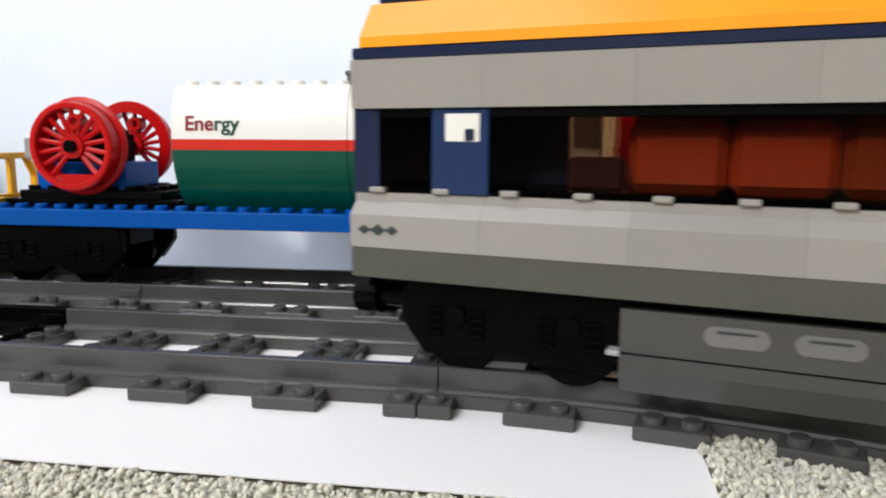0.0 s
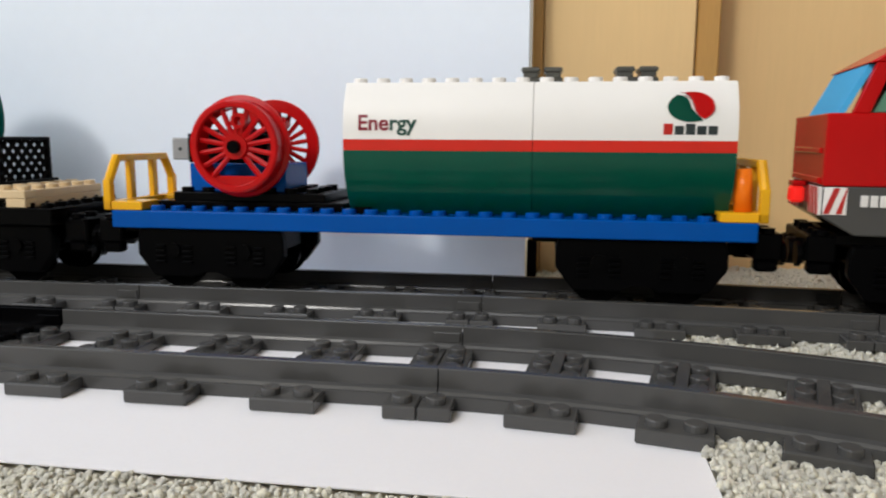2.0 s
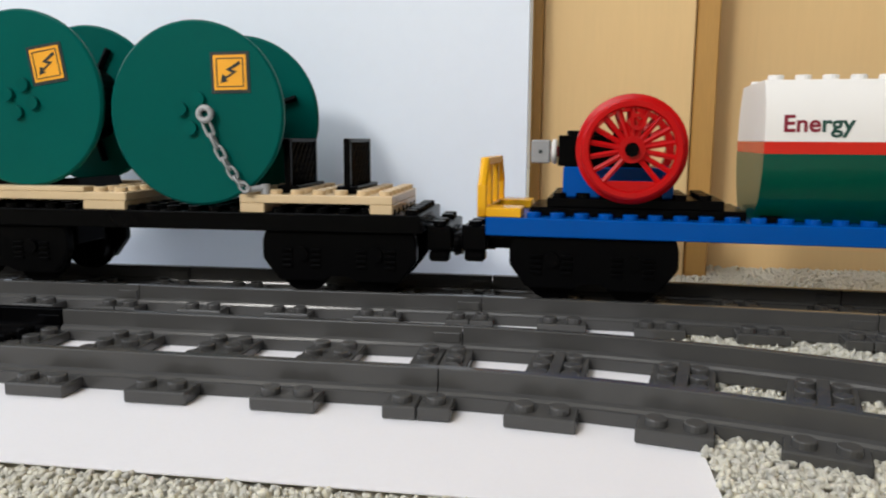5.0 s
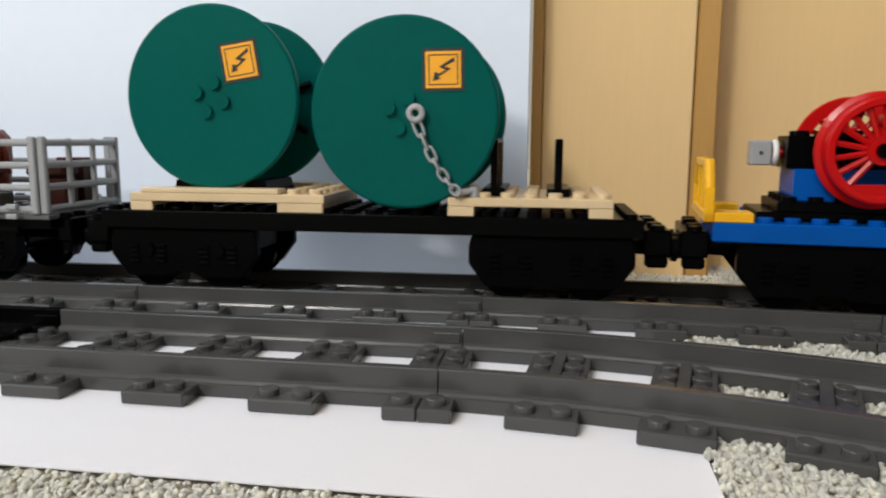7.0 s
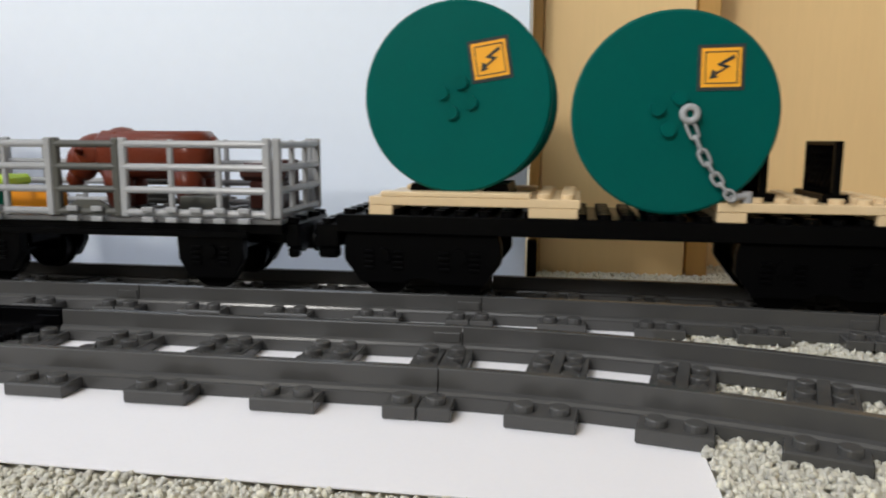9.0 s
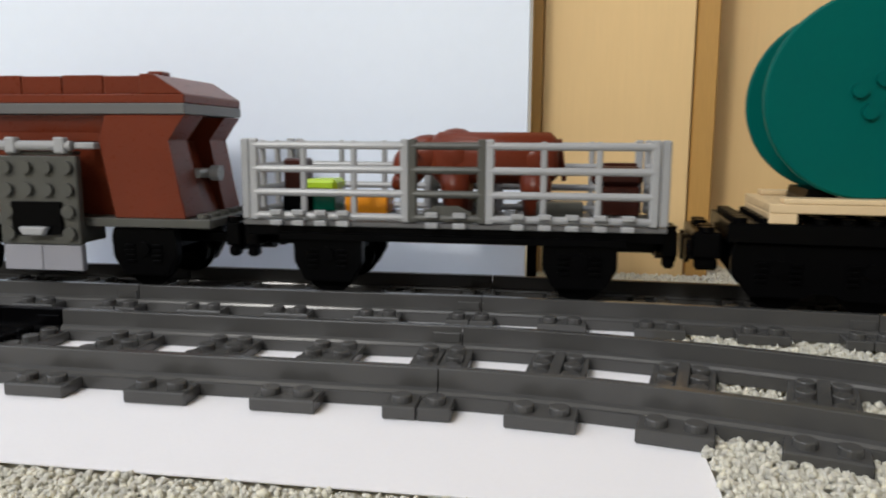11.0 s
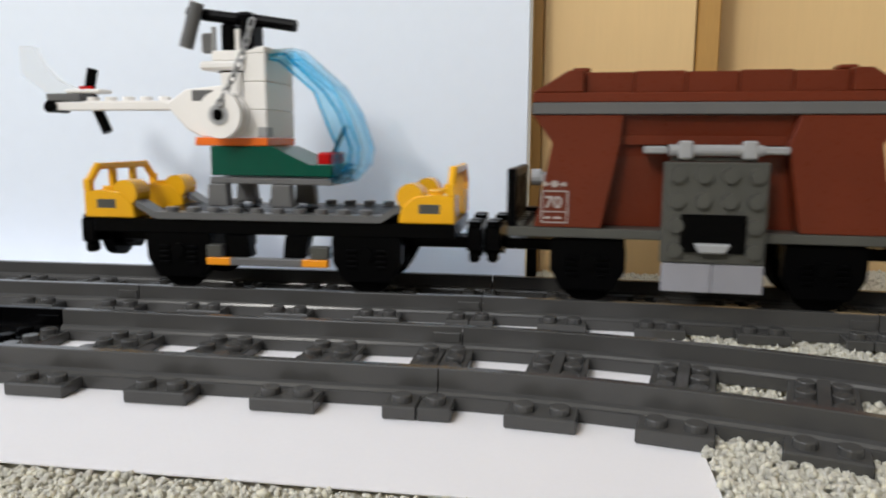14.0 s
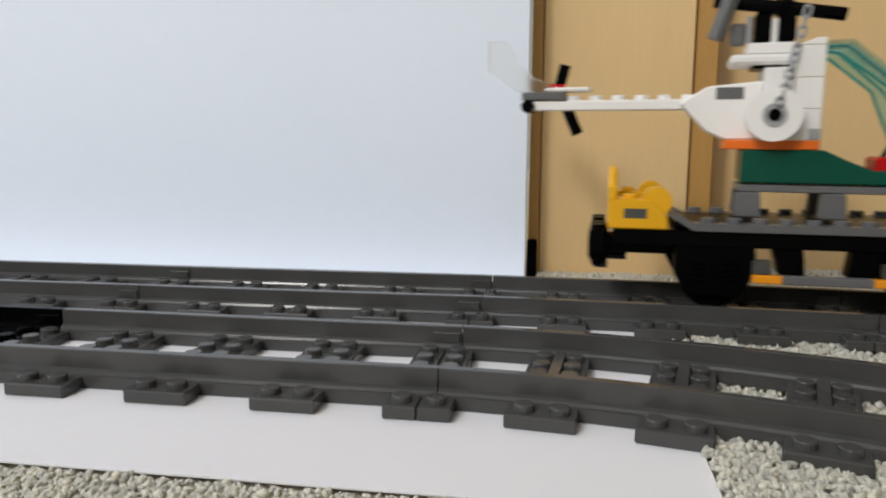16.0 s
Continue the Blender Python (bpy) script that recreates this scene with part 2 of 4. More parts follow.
# ---- the room ----
def room():
    def slab(name, x0, x1, y0, y1, z0, z1, mat, label):
        bm = B()
        box(bm, x0, x1, y0, y1, z0, z1, 0)
        return tagged(part(name, bm, mat), label, "wall" if "wall" in name else name.split("_")[0], kind="structure")

    slab("floor", -1900, 2100, -1700, 1500, -40, -3.0, CARPET, "pale wool carpet floor of the room")
    # unseen ceiling, added to close the room; its opening sits over the fill lamp
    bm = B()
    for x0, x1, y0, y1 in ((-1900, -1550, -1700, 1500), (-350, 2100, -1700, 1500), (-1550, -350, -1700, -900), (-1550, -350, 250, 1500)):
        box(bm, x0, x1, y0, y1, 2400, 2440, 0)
    tagged(part("ceiling", bm, PLASTER), "plain pale unseen ceiling with an opening over the added top lamp", "ceiling", kind="structure")
    slab("wall_north", -1900, 2100, 1500, 1560, -40, 2440, PLASTER, "plain pale wall behind the cupboard")
    # unseen walls, added to close the room, with an opening each
    for name, rot, off, span, o0, o1, h0, h1 in (("wall_south", 0, -1700, (-1900, 2100), -1600, 200, 950, 2200),
                                                 ("wall_west", 90, -1900, (-1700, 1500), -1000, 500, 600, 1900),
                                                 ("wall_east", 90, 2160, (-1700, 1500), -1150, 150, 600, 1800)):
        bm = B()
        for a, b, c, d in ((span[0], o0, -40, 2440), (o1, span[1], -40, 2440), (o0, o1, -40, h0), (o0, o1, h1, 2440)):
            if rot:
                box(bm, off - 60, off, a, b, c, d, 0)
            else:
                box(bm, a, b, off - 60, off, c, d, 0)
        tagged(part(name, bm, PLASTER), "plain pale unseen wall with an opening", "wall", kind="structure")


room()


def tufts():
    """Loops of carpet wool where the floor comes close."""
    rnd = random.Random(4)
    gen = np.random.default_rng(4)
    tmpl = B()
    bmesh.ops.create_icosphere(tmpl, subdivisions=1, radius=1.0)
    tv = np.array([v.co for v in tmpl.verts])
    tf = np.array([[v.index for v in f.verts] for f in tmpl.faces])
    tmpl.free()
    vs, fs, n = [], [], 0
    spots = []
    for x0, x1, y0, y1, step, size in ((-105, 84, -104, -65.9, 1.6, 1.3), (62.4, 150, -66, -12, 1.7, 1.3), (67, 210, -8, 62, 2.2, 1.3), (24, 104, 112, 168, 2.4, 1.3), (104, 250, 112, 197, 2.4, 1.3)):
        x = x0
        while x < x1:
            y = y0
            while y < y1:
                spots.append((x + rnd.uniform(-1, 1) * step * 0.5, y + rnd.uniform(-1, 1) * step * 0.5, size))
                y += step
            x += step
    for x, y, size in spots:
        # a soft curl of wool: a bent row of rounded lumps
        turn, lean = rnd.uniform(0, 6.283), rnd.uniform(0.5, 1.2)
        r = rnd.uniform(0.8, 1.2) * size
        lift = 1.7 if x > 62 and y < -12 else 0.4 if y > -12 else 0.3
        for k in range(5):
            t = k / 4
            c = np.array([x + math.cos(turn + t) * lean * r * (t - 0.4) * 1.6, y + math.sin(turn + t) * lean * r * (t - 0.4) * 1.6,
                          lift - 2.2 + r * (0.35 + 0.6 * math.sin(math.pi * (0.15 + 0.7 * t))) + rnd.uniform(-0.3, 0.3)])
            q = r * (0.62 - 0.18 * t) * gen.uniform(0.6, 1.5, (1, 3))
            vs.append(tv * q * gen.uniform(0.7, 1.3, (len(tv), 1)) + c)
            fs.append(tf + n)
            n += len(tv)
    me = bpy.data.meshes.new("carpet_pile")
    me.from_pydata((np.concatenate(vs) * MM).tolist(), [], np.concatenate(fs).tolist())
    me.materials.append(CARPET)
    for p in me.polygons:
        p.use_smooth = True
    tagged(new("carpet_pile", me), "pale looped wool pile of the carpet", "carpet", kind="stuff")


tufts()


def paper():
    bm = B()
    nx, ny = 40, 24
    g = [[bm.verts.new((-700 + (761 + 4 * j / ny) * i / nx, -65.5 + 211 * j / ny, -0.35 + 0.1 * noise.noise((i * 0.7, j * 0.7, 0)))) for j in range(ny + 1)] for i in range(nx + 1)]
    for i in range(nx):
        for j in range(ny):
            bm.faces.new((g[i][j], g[i + 1][j], g[i + 1][j + 1], g[i][j + 1]))
    r = bmesh.ops.extrude_face_region(bm, geom=list(bm.faces))
    bmesh.ops.translate(bm, verts=[v for v in r["geom"] if isinstance(v, bmesh.types.BMVert)], vec=(0, 0, 0.3))
    bmesh.ops.recalc_face_normals(bm, faces=bm.faces)
    tagged(part("paper_sheet", bm, PAPER), "large white paper sheet on the carpet under the tracks", "paper")


paper()


def white_board():
    bm = B()
    box(bm, -720, 17.6, 146, 147.6, -3.0, 330, 0.4)
    tagged(part("white_board", bm, BOARD), "white upright board standing behind the tracks", "board")


white_board()


def cupboard():
    cb = empty("cupboard", "cream laminate cupboard with brown wooden edges on the carpet", "cupboard")
    for n, x0, x1, y0, d, mat in (("door", 23.2, 91.9, 168, 16, CREAM), ("edge_strip", 18.0, 23.2, 166, 18, OAK), ("edge_strip", 92.4, 103.0, 170, 14, OAK),
                                  ("door", 103.6, 520, 197, 13, CREAM)):
        block(n, mat, cb, x0 + 0.1, x1 - 0.1, y0, y0 + d, -3.0, 900, bev=0.8)
    block("body", CREAM, cb, 19, 520, 210.2, 520, -3.0, 900, bev=1.0)
    block("side_panel", OAK, cb, 19, 102.8, 184.2, 210, -3.0, 900, bev=0.5)
    # stands in for an unidentified dark upright thing; being a foot is assumed
    block("foot", BLACK, cb, 17.9, 22.5, 160, 165.9, -3.0, 16, "small black block beside the cupboard's edge strip", bev=0.6)
    return cb


cupboard()


# ---- tracks ----
def rail_shape(bm, way, s0, s1, n):
    """A rail with its foot and head, swept along the way."""
    prof = ((-4, 0.02), (-4, 3.2), (-3.0, 3.25), (-2.7, 4.0), (-1.5, 4.5), (-1.4, 9.0), (-1.15, 9.25),
            (1.15, 9.25), (1.4, 9.0), (1.5, 4.5), (2.7, 4.0), (3.0, 3.25), (4, 3.2), (4, 0.02))
    k = max(1, round(abs(s1 - s0) / 10)) if (way is near_way and s1 > 1) or s1 > 140 else 2
    rings = []
    for i in range(k + 1):
        x, y, h = way(s0 + (s1 - s0) * i / k)
        rings.append([bm.verts.new((x - (n + o) * math.sin(h), y + (n + o) * math.cos(h), z)) for o, z in prof])
    m = len(prof)
    for a, b in zip(rings, rings[1:]):
        for i in range(m):
            j = (i + 1) % m
            bm.faces.new((a[i], a[j], b[j], b[i]))
    bm.faces.new(rings[0][::-1])
    bm.faces.new(rings[-1])
    bmesh.ops.recalc_face_normals(bm, faces=bm.faces)


def turn_all(verts, p):
    x, y, h = p
    c, s = math.cos(h), math.sin(h)
    for v in verts:
        v.co.x, v.co.y = x + v.co.x * c - v.co.y * s, y + v.co.x * s + v.co.y * c


def track_piece(way, s0, length, mat, label, curved=False):
    """A moulded piece of toy track: two rails, three sleepers and a half sleeper at each end, with studs and coupling tabs."""
    tp = empty("track_piece", label, "toy track", "track pieces")
    e = 0.18
    for n in (-20, 20):
        bm = B()
        rail_shape(bm, way, s0 + 4.0 + e, s0 + length + 4.0 - e, n)
        part("rail", bm, mat, tp)
    pitch = length / 4
    for i in range(5):
        s = s0 + pitch * i
        a, b = (0.12 if i == 0 else -8, -0.12 if i == 4 else 8)
        bm = B()
        box(bm, a, b, -32, 32, 0.02, 3.2, 0.35)
        for x in (-4, 4):
            if a < x < b:
                for y in (-28, -12, -4, 4, 12, 28):
                    stud(bm, x, y, 3.2, seg=16)
        if curved and 0 < i < 4:
            box(bm, -1.5, 1.5, -15.5, 15.5, 3.1, 4.9, 0.2)
        turn_all(bm.verts, way(s))
        part("sleeper", bm, mat, tp)
    for n in (-20, 20):
        if n < 0 and way is near_way:
            continue
        bm = B()
        box(bm, -8.2, -0.4, n - 2.1, n - 1.3, 4.3, 7.4, 0.3)
        turn_all(bm.verts, way(s0 + length + 4.0 - 0.3))
        part("joint_plate", bm, mat, tp)
    return tp


DG = "dark grey plastic toy train track piece with studded sleepers"
L40 = NEAR_R * math.pi / 8
track_piece(near_way, -128, 128, DARK_GREY, "straight " + DG)
track_piece(near_way, 0, L40, DARK_GREY, "curved " + DG, True)
for i in range(1, 8):
    track_piece(near_way, L40 * i, L40, DARK_GREY, "curved " + DG, True)
for i in range(6):
    track_piece(near_way, HALF + 128 * i, 128, DARK_GREY, "straight " + DG)
for i in range(2, 5):
    track_piece(near_way, -128 * i, 128, BLACK, "straight black plastic toy train track piece beside the grey ones")
for i in range(-8, 1):
    track_piece(far_way, 128 * i, 128, DARK_GREY, "straight " + DG)
track_piece(far_way, 128, CURVE_AT - 128, DARK_GREY, "short straight " + DG)
for i in range(4):
    track_piece(far_way, CURVE_AT + L40 * i, L40, DARK_GREY, "curved " + DG, True)
for i in range(5):
    track_piece(far_way, CURVE_AT + QUARTER + 128 * i, 128, DARK_GREY, "straight " + DG)


# ---- rolling stock: shared pieces ----
WHEELS = {}


def bogie(wagon, cx, out, reach=42.5, short=False):
    """A bogie with its side frames, wheels and coupling; out is +1 or -1, the way its coupling points. short: one axle alone."""
    h = 13 if short else 29
    bg = block("bogie", BLACK, wagon, cx - h + 5, cx + h - 5, -9, 9, 22, 30.9, "black plastic bogie")
    axles = (cx,) if short else (cx - 13.5, cx + 13.5)
    for side in (-1, 1):
        bm = B()
        if short:
            pts = [(cx - 12.5, 27), (cx - 12.5, 20), (cx - 8.5, 13), (cx + 8.5, 13), (cx + 12.5, 20), (cx + 12.5, 27), (cx + 12, 30.7), (cx - 12, 30.7)]
        else:
            pts = [(cx - 28, 27), (cx - 28, 21), (cx - 22, 13), (cx - 6, 13), (cx - 3, 15.5), (cx + 3, 15.5), (cx + 6, 13), (cx + 22, 13),
                   (cx + 28, 21), (cx + 28, 27), (cx + 27, 30.7), (cx - 27, 30.7)]
        prism(bm, pts, *sorted((side * 17.2, side * 21.5)), 0.5)
        frame_ob = part("side_frame", bm, SATIN, bg)
        for x in axles:
            for dx in (-5.2, 5.2):
                for k in range(4):
                    bm = B()
                    a, b = sorted((side * 21.4, side * 22.6))
                    box(bm, x + dx - 1.9, x + dx + 1.9, a, b, 18.0 + k * 1.9, 19.0 + k * 1.9, 0.25)
                    part("spring_coil", bm, SATIN, frame_ob) if side < 0 and k < 4 else bm.free()
            bm = B()
            rod(bm, (x, side * 21.4, 23), (x, side * 22.8, 23), 2.6, 14)
            part("axle_box", bm, SATIN, frame_ob)
    for x in axles:
        bm = B()
        rod(bm, (0, -16, 0), (0, 16, 0), 1.6, 10)
        for s in (-1, 1):
            rod(bm, (0, s * 15.9, 0), (0, s * 17.1, 0), 10.0, 24)
            rod(bm, (0, s * 11, 0), (0, s * 15.9, 0), 8.9, 24)
        ws = part("wheelset", bm, BLACK, bg)
        ws.location = (x * MM, 0, 18.2 * MM)
        WHEELS.setdefault(wagon.name, []).append((ws, x))
    bm = B()
    a, b = sorted((cx + out * (h - 6), cx + out * (reach - 6)))
    box(bm, a, b, -6, 6, 24, 28, 0.5)
    i0, i1 = (reach - 6, reach - 0.6) if short else (reach - 11.6, reach - 2.6)
    box(bm, *sorted((cx + out * i0, cx + out * i1)), -18, 18, 24.5, 33.4, 0.6)
    for y in (-16, -8, 8, 16):
        stud(bm, cx + out * (i0 + i1) / 2, y, 33.4)
    for y in (-15, 15):
        box(bm, *sorted((cx + out * (i0 + 0.8), cx + out * (i1 - 0.8))), y - 2.6, y + 2.6, 20.5, 24.6, 0.9)
    beam = part("buffer_beam", bm, BLACK, bg)
    for y in (-12, 12):
        bm = B()
        rod(bm, (cx + out * (reach - 6), y, 26.4), (cx + out * (reach - 1.8), y, 26.4), 2.0, 12)
        rod(bm, (cx + out * (reach - 2), y, 26.4), (cx + out * (reach - 0.6), y, 26.4), 4.2, 18)
        part("buffer", bm, BLACK, beam)
    bm = B()
    rod(bm, (cx + out * (reach - 5.5), 0, 26), (cx + out * reach, 0, 26), 4.6, 18)
    part("magnet", bm, SATIN, beam, "round black coupling magnet")
    return bg


def railing(parent, x, way, mat=YELLOW, h=20, z=37.3):
    """An end railing across the wagon, with bevelled upper corners; way points off the wagon's end."""
    bm = B()
    a, b = sorted((x, x + way * 3))
    for y0, y1 in ((-24, -21), (21, 24)):
        s = -1 if y0 < 0 else 1
        box(bm, a, b, y0, y1, z, z + h * 0.55, 0.3)
        rod(bm, ((a + b) / 2, s * 22.6, z + h * 0.5), ((a + b) / 2, s * 16.5, z + h - 1), 1.7, 8)
    box(bm, a, b, -17.5, 17.5, z + h - 2.6, z + h, 0.3)
    for y in (-8, 8):
        box(bm, a + 0.3, b - 0.3, y - 1.7, y + 1.7, z, z + h - 2, 0.3)
    box(bm, a, b, -24, 24, z, z + 3.2, 0.3)
    part("railing", bm, mat, parent, "yellow plastic end railing")
    for y0, y1 in ((-24, -12), (12, 24)):
        a, b = sorted((x, x - way * 12))
        block("step_plate", mat, parent, a, b, y0, y1, z + 0.05, z + 3.2)


def chain(name, parent, p, q, mat, sag=2.0, n=6, k=1.0):
    """Oval links between two points, each turned against the next."""
    p, q = Vector(p), Vector(q)
    for i in range(n):
        t0, t1 = i / n, (i + 1) / n
        a, b = p.lerp(q, t0), p.lerp(q, t1)
        a.z -= sag * 4 * t0 * (1 - t0)
        b.z -= sag * 4 * t1 * (1 - t1)
        d = b - a
        yv = d.normalized()
        nv = Vector((0, -1, 0)) if i % 2 == 0 else yv.cross(Vector((0, -1, 0)))
        nv = (nv - yv * nv.dot(yv)).normalized()
        xv = yv.cross(nv)
        rot = Matrix((xv, yv, nv)).transposed()
        bm = B()
        L = d.length
        torus(bm, (a + b) / 2, 1.35 * k, 0.55 * k, max(0.1, L * 0.5 - 0.9 * k), rot, 14, 6)
        part(name, bm, mat, parent, smooth=True)


# ---- locomotive ----
def locomotive():
    lo = empty("locomotive", "red toy brick locomotive with dark grey skirt on the track", "toy locomotive")
    X = -100.0
    bm = B()
    prism(bm, [(X, 49.6), (X + 210, 49.6), (X + 210, 72), (X, 72)], -24, 24, 0.4)
    part("cab_wall", bm, RED, lo)
    for y0, y1 in ((-24, -21), (21, 24)):
        bm = B()
        prism(bm, [(X + 7.0, 72), (X + 11.6, 72), (X + 17.2, 86.8), (X + 12.4, 86.8)], y0, y1, 0.2)
        part("corner_pillar", bm, RED, lo)
        block("window_pillar", RED, lo, X + 24, X + 38, y0, y1, 72, 86.8)
        block("window_pillar", RED, lo, X + 50, X + 64, y0, y1, 72, 86.8)
    block("engine_house", RED, lo, X + 64, X + 210, -24, 24, 72.05, 86.8)
    bm = B()
    prism(bm, [(X + 10.0, 86.85), (X + 38, 86.85), (X + 38, 95.6), (X + 25, 95.6)], -24, 24, 0.5)
    part("roof_slope", bm, RED, lo)
    bm = B()
    prism(bm, [(X + 38.1, 86.85), (X + 210, 86.85), (X + 210, 94.8), (X + 38.1, 94.8)], -24, 24, 0.4)
    part("roof", bm, RED, lo)
    bm = B()
    rod(bm, (X + 26, -14, 95.5), (X + 26, -14, 97.2), 3.2, 16)
    part("roof_stud", bm, RED, lo)
    bm = B()
    prism(bm, [(X + 3.4, 72.1), (X + 5.4, 72.1), (X + 12.8, 86.7), (X + 10.8, 86.7)], -20.9, 20.9)
    part("windscreen", bm, plastic("blue_window_plastic", (0.06, 0.36, 0.66), 0.5, spec=0.04), lo, "light blue sloping windscreen")
    for x0, x1 in ((13, 23), (37, 50)):
        bm = B()
        prism(bm, [(X + x0, 72.1), (X + x1 - 1.2, 72.1), (X + x1 - 2, 82.5), (X + x0 + 5, 82.5)], -21.5, -19.5, 0.3)
        part("seat_back", bm, plastic("sage_plastic", (0.11, 0.27, 0.19), 0.3), lo, "sage green seat behind the side window")
    block("cab_inside", BLACK, lo, X + 19, X + 63, -17, 17, 72.1, 86.6)
    bm = B()
    prism(bm, [(X + 0.3, 40), (X + 10, 34.3), (X + 210, 34.3), (X + 210, 49.5), (X + 0.3, 49.5)], -24.2, 24.2, 0.4)
    part("skirt", bm, DARK_GREY, lo, "dark grey lower side skirt")
    block("nose_rib", RED, lo, X - 0.8, X + 0.1, -20, 20, 59.6, 61.4, bev=0.3)
    block("nose_rib", RED, lo, X - 0.8, X + 0.1, -20, 20, 50.2, 52.2, bev=0.3)
    block("wall_seam", SATIN, lo, X + 40.2, X + 40.6, -24.25, -23.95, 57, 65, bev=0)
    block("skirt_seam", BLACK, lo, X + 22, X + 200, -24.5, -24.0, 41.6, 42.0, bev=0)
    # hazard plates on the end wall
    for s in (-1, 1):
        y0, y1 = sorted((s * 24.0, s * 9.0))
        hp = block("hazard_plate", PRINT_WHITE, lo, X - 0.7, X + 0.2, y0, y1, 40.6, 49.3, "white plate with red slanting stripes", bev=0.1)
        for k in range(3):
            bm = B()
            ya = y0 + 5.0 * k
            pts = [(ya + 0.4, 40.7), (min(ya + 3.0, y1), 40.7), (min(ya + 6.2, y1), 49.2), (min(ya + 3.6, y1), 49.2)]
            outline_x(bm, pts, X - 0.95, X - 0.68)
            bmesh.ops.recalc_face_normals(bm, faces=bm.faces)
            part("stripe", bm, PRINT_RED, hp)
    hp = block("hazard_plate", PRINT_WHITE, lo, X + 0.5, X + 7.2, -24.65, -24.25, 40.8, 49.3, "white plate with red slanting stripes", bev=0.1)
    for k in range(2):
        bm = B()
        xa = X + 0.6 + 3.6 * k
        prism(bm, [(xa, 41 + 0.1), (min(xa + 1.7, X + 7.1), 41.1), (min(xa + 4.4, X + 7.1), 49.1), (min(xa + 2.7, X + 7.1), 49.1)], -24.85, -24.64)
        part("stripe", bm, PRINT_RED, hp)
    # the number, as plain bars
    for k in range(5):
        block("number_bar", PRINT_WHITE, lo, X + 11.0 + 2.7 * k, X + 13.1 + 2.7 * k, -24.7, -24.1, 43.4, 47.0, bev=0.1)
    glow, n, l, b = node_mat("tail_lamp_red")
    b.inputs["Base Color"].default_value = (0.7, 0.01, 0.01, 1)
    b.inputs["Roughness"].default_value = 0.1
    b.inputs["Emission Color"].default_value = (1, 0.03, 0.02, 1)
    b.inputs["Emission Strength"].default_value = 0.6
    block("tail_lamp", glow, lo, X - 4.5, X, 0, 6, 42.5, 48.2, "clear red tail lamp", bev=0.8)
    block("lamp_holder", RED, lo, X - 4.2, X + 0.3, -0.6, 6.6, 48.25, 50)
    block("underframe", BLACK, lo, X + 6, X + 205, -20, 20, 30.8, 34.2)
    bm = B()
    rod(bm, (X + 34.8, -26, 31), (X + 32.6, -26, 80), 1.9, 12)
    rod(bm, (X + 34.6, -26, 36), (X + 34.4, -26, 40), 2.9, 12)
    part("grab_rail", bm, GREY, lo, "light grey upright grab rail")
    block("grab_clip", GREY, lo, X + 32, X + 36.5, -25.8, -24.2, 37, 39.5)
    bogie(lo, X + 38, -1)
    bogie(lo, X + 160, 1)
    return lo


# ---- tank wagon ----
def spoked_wheel(parent, x, y, z, side):
    """A large red driving wheel; side: the way its spoked face looks along y."""
    bm = B()
    n = 44

    def ring(r, yy):
        return [bm.verts.new((x + r * math.cos(2 * math.pi * i / n), y + yy * side, z + r * math.sin(2 * math.pi * i / n))) for i in range(n)]

    prof = [(13.6, 4.0), (14.0, 4.6), (15.6, 4.6), (16.3, 4.0), (16.6, -1.6), (18.1, -2.2), (18.3, -3.0), (18.0, -3.8), (13.6, -3.8)]
    rs = [ring(*p) for p in prof]
    for a, b in zip(rs, rs[1:] + rs[:1]):
        for i in range(n):
            j = (i + 1) % n
            bm.faces.new((a[i], a[j], b[j], b[i]))
    bmesh.ops.recalc_face_normals(bm, faces=bm.faces)
    wheel = part("driving_wheel", bm, RED, parent, "large red spoked wheel")
    for k in range(18):
        a = 2 * math.pi * (k + 0.5) / 18
        if abs(math.degrees(a) - 270) < 24:
            continue
        bm = B()
        rod(bm, (x + 3.6 * math.cos(a), y + 1.4 * side, z + 3.6 * math.sin(a)), (x + 14 * math.cos(a), y + 2.2 * side, z + 14 * math.sin(a)), 1.0, 6)
        part("spoke", bm, RED, wheel)
    bm = B()
    pts = [(x + 13.9 * math.cos(math.radians(t)), z + 13.9 * math.sin(math.radians(t))) for t in range(228, 313, 7)]
    prism(bm, pts, y + 1.0 * side - 1.2, y + 1.0 * side + 1.8)
    part("counterweight", bm, RED, wheel)
    bm = B()
    for r0, r1, c in ((2.3, 4.4, (x, z)), (1.5, 2.8, (x + 1.5, z + 9.0))):
        for i in range(20):
            a0, a1 = 2 * math.pi * i / 20, 2 * math.pi * (i + 1) / 20
            q = [(c[0] + r * math.cos(a), c[1] + r * math.sin(a)) for r, a in ((r0, a0), (r1, a0), (r1, a1), (r0, a1))]
            for yy, f in ((3.4, 1), (-1.5, -1)):
                vs = [bm.verts.new((u, y + yy * side, w)) for u, w in q]
                bm.faces.new(vs if f > 0 else vs[::-1])
            for (u0, w0), (u1, w1) in ((q[0], q[3]), (q[1], q[2])):
                bm.faces.new([bm.verts.new(c2) for c2 in ((u0, y + 3.4 * side, w0), (u1, y + 3.4 * side, w1), (u1, y - 1.5 * side, w1), (u0, y - 1.5 * side, w0))])
    bmesh.ops.remove_doubles(bm, verts=bm.verts, dist=0.001)
    bmesh.ops.recalc_face_normals(bm, faces=bm.faces)
    part("hub", bm, RED, wheel)
    return wheel


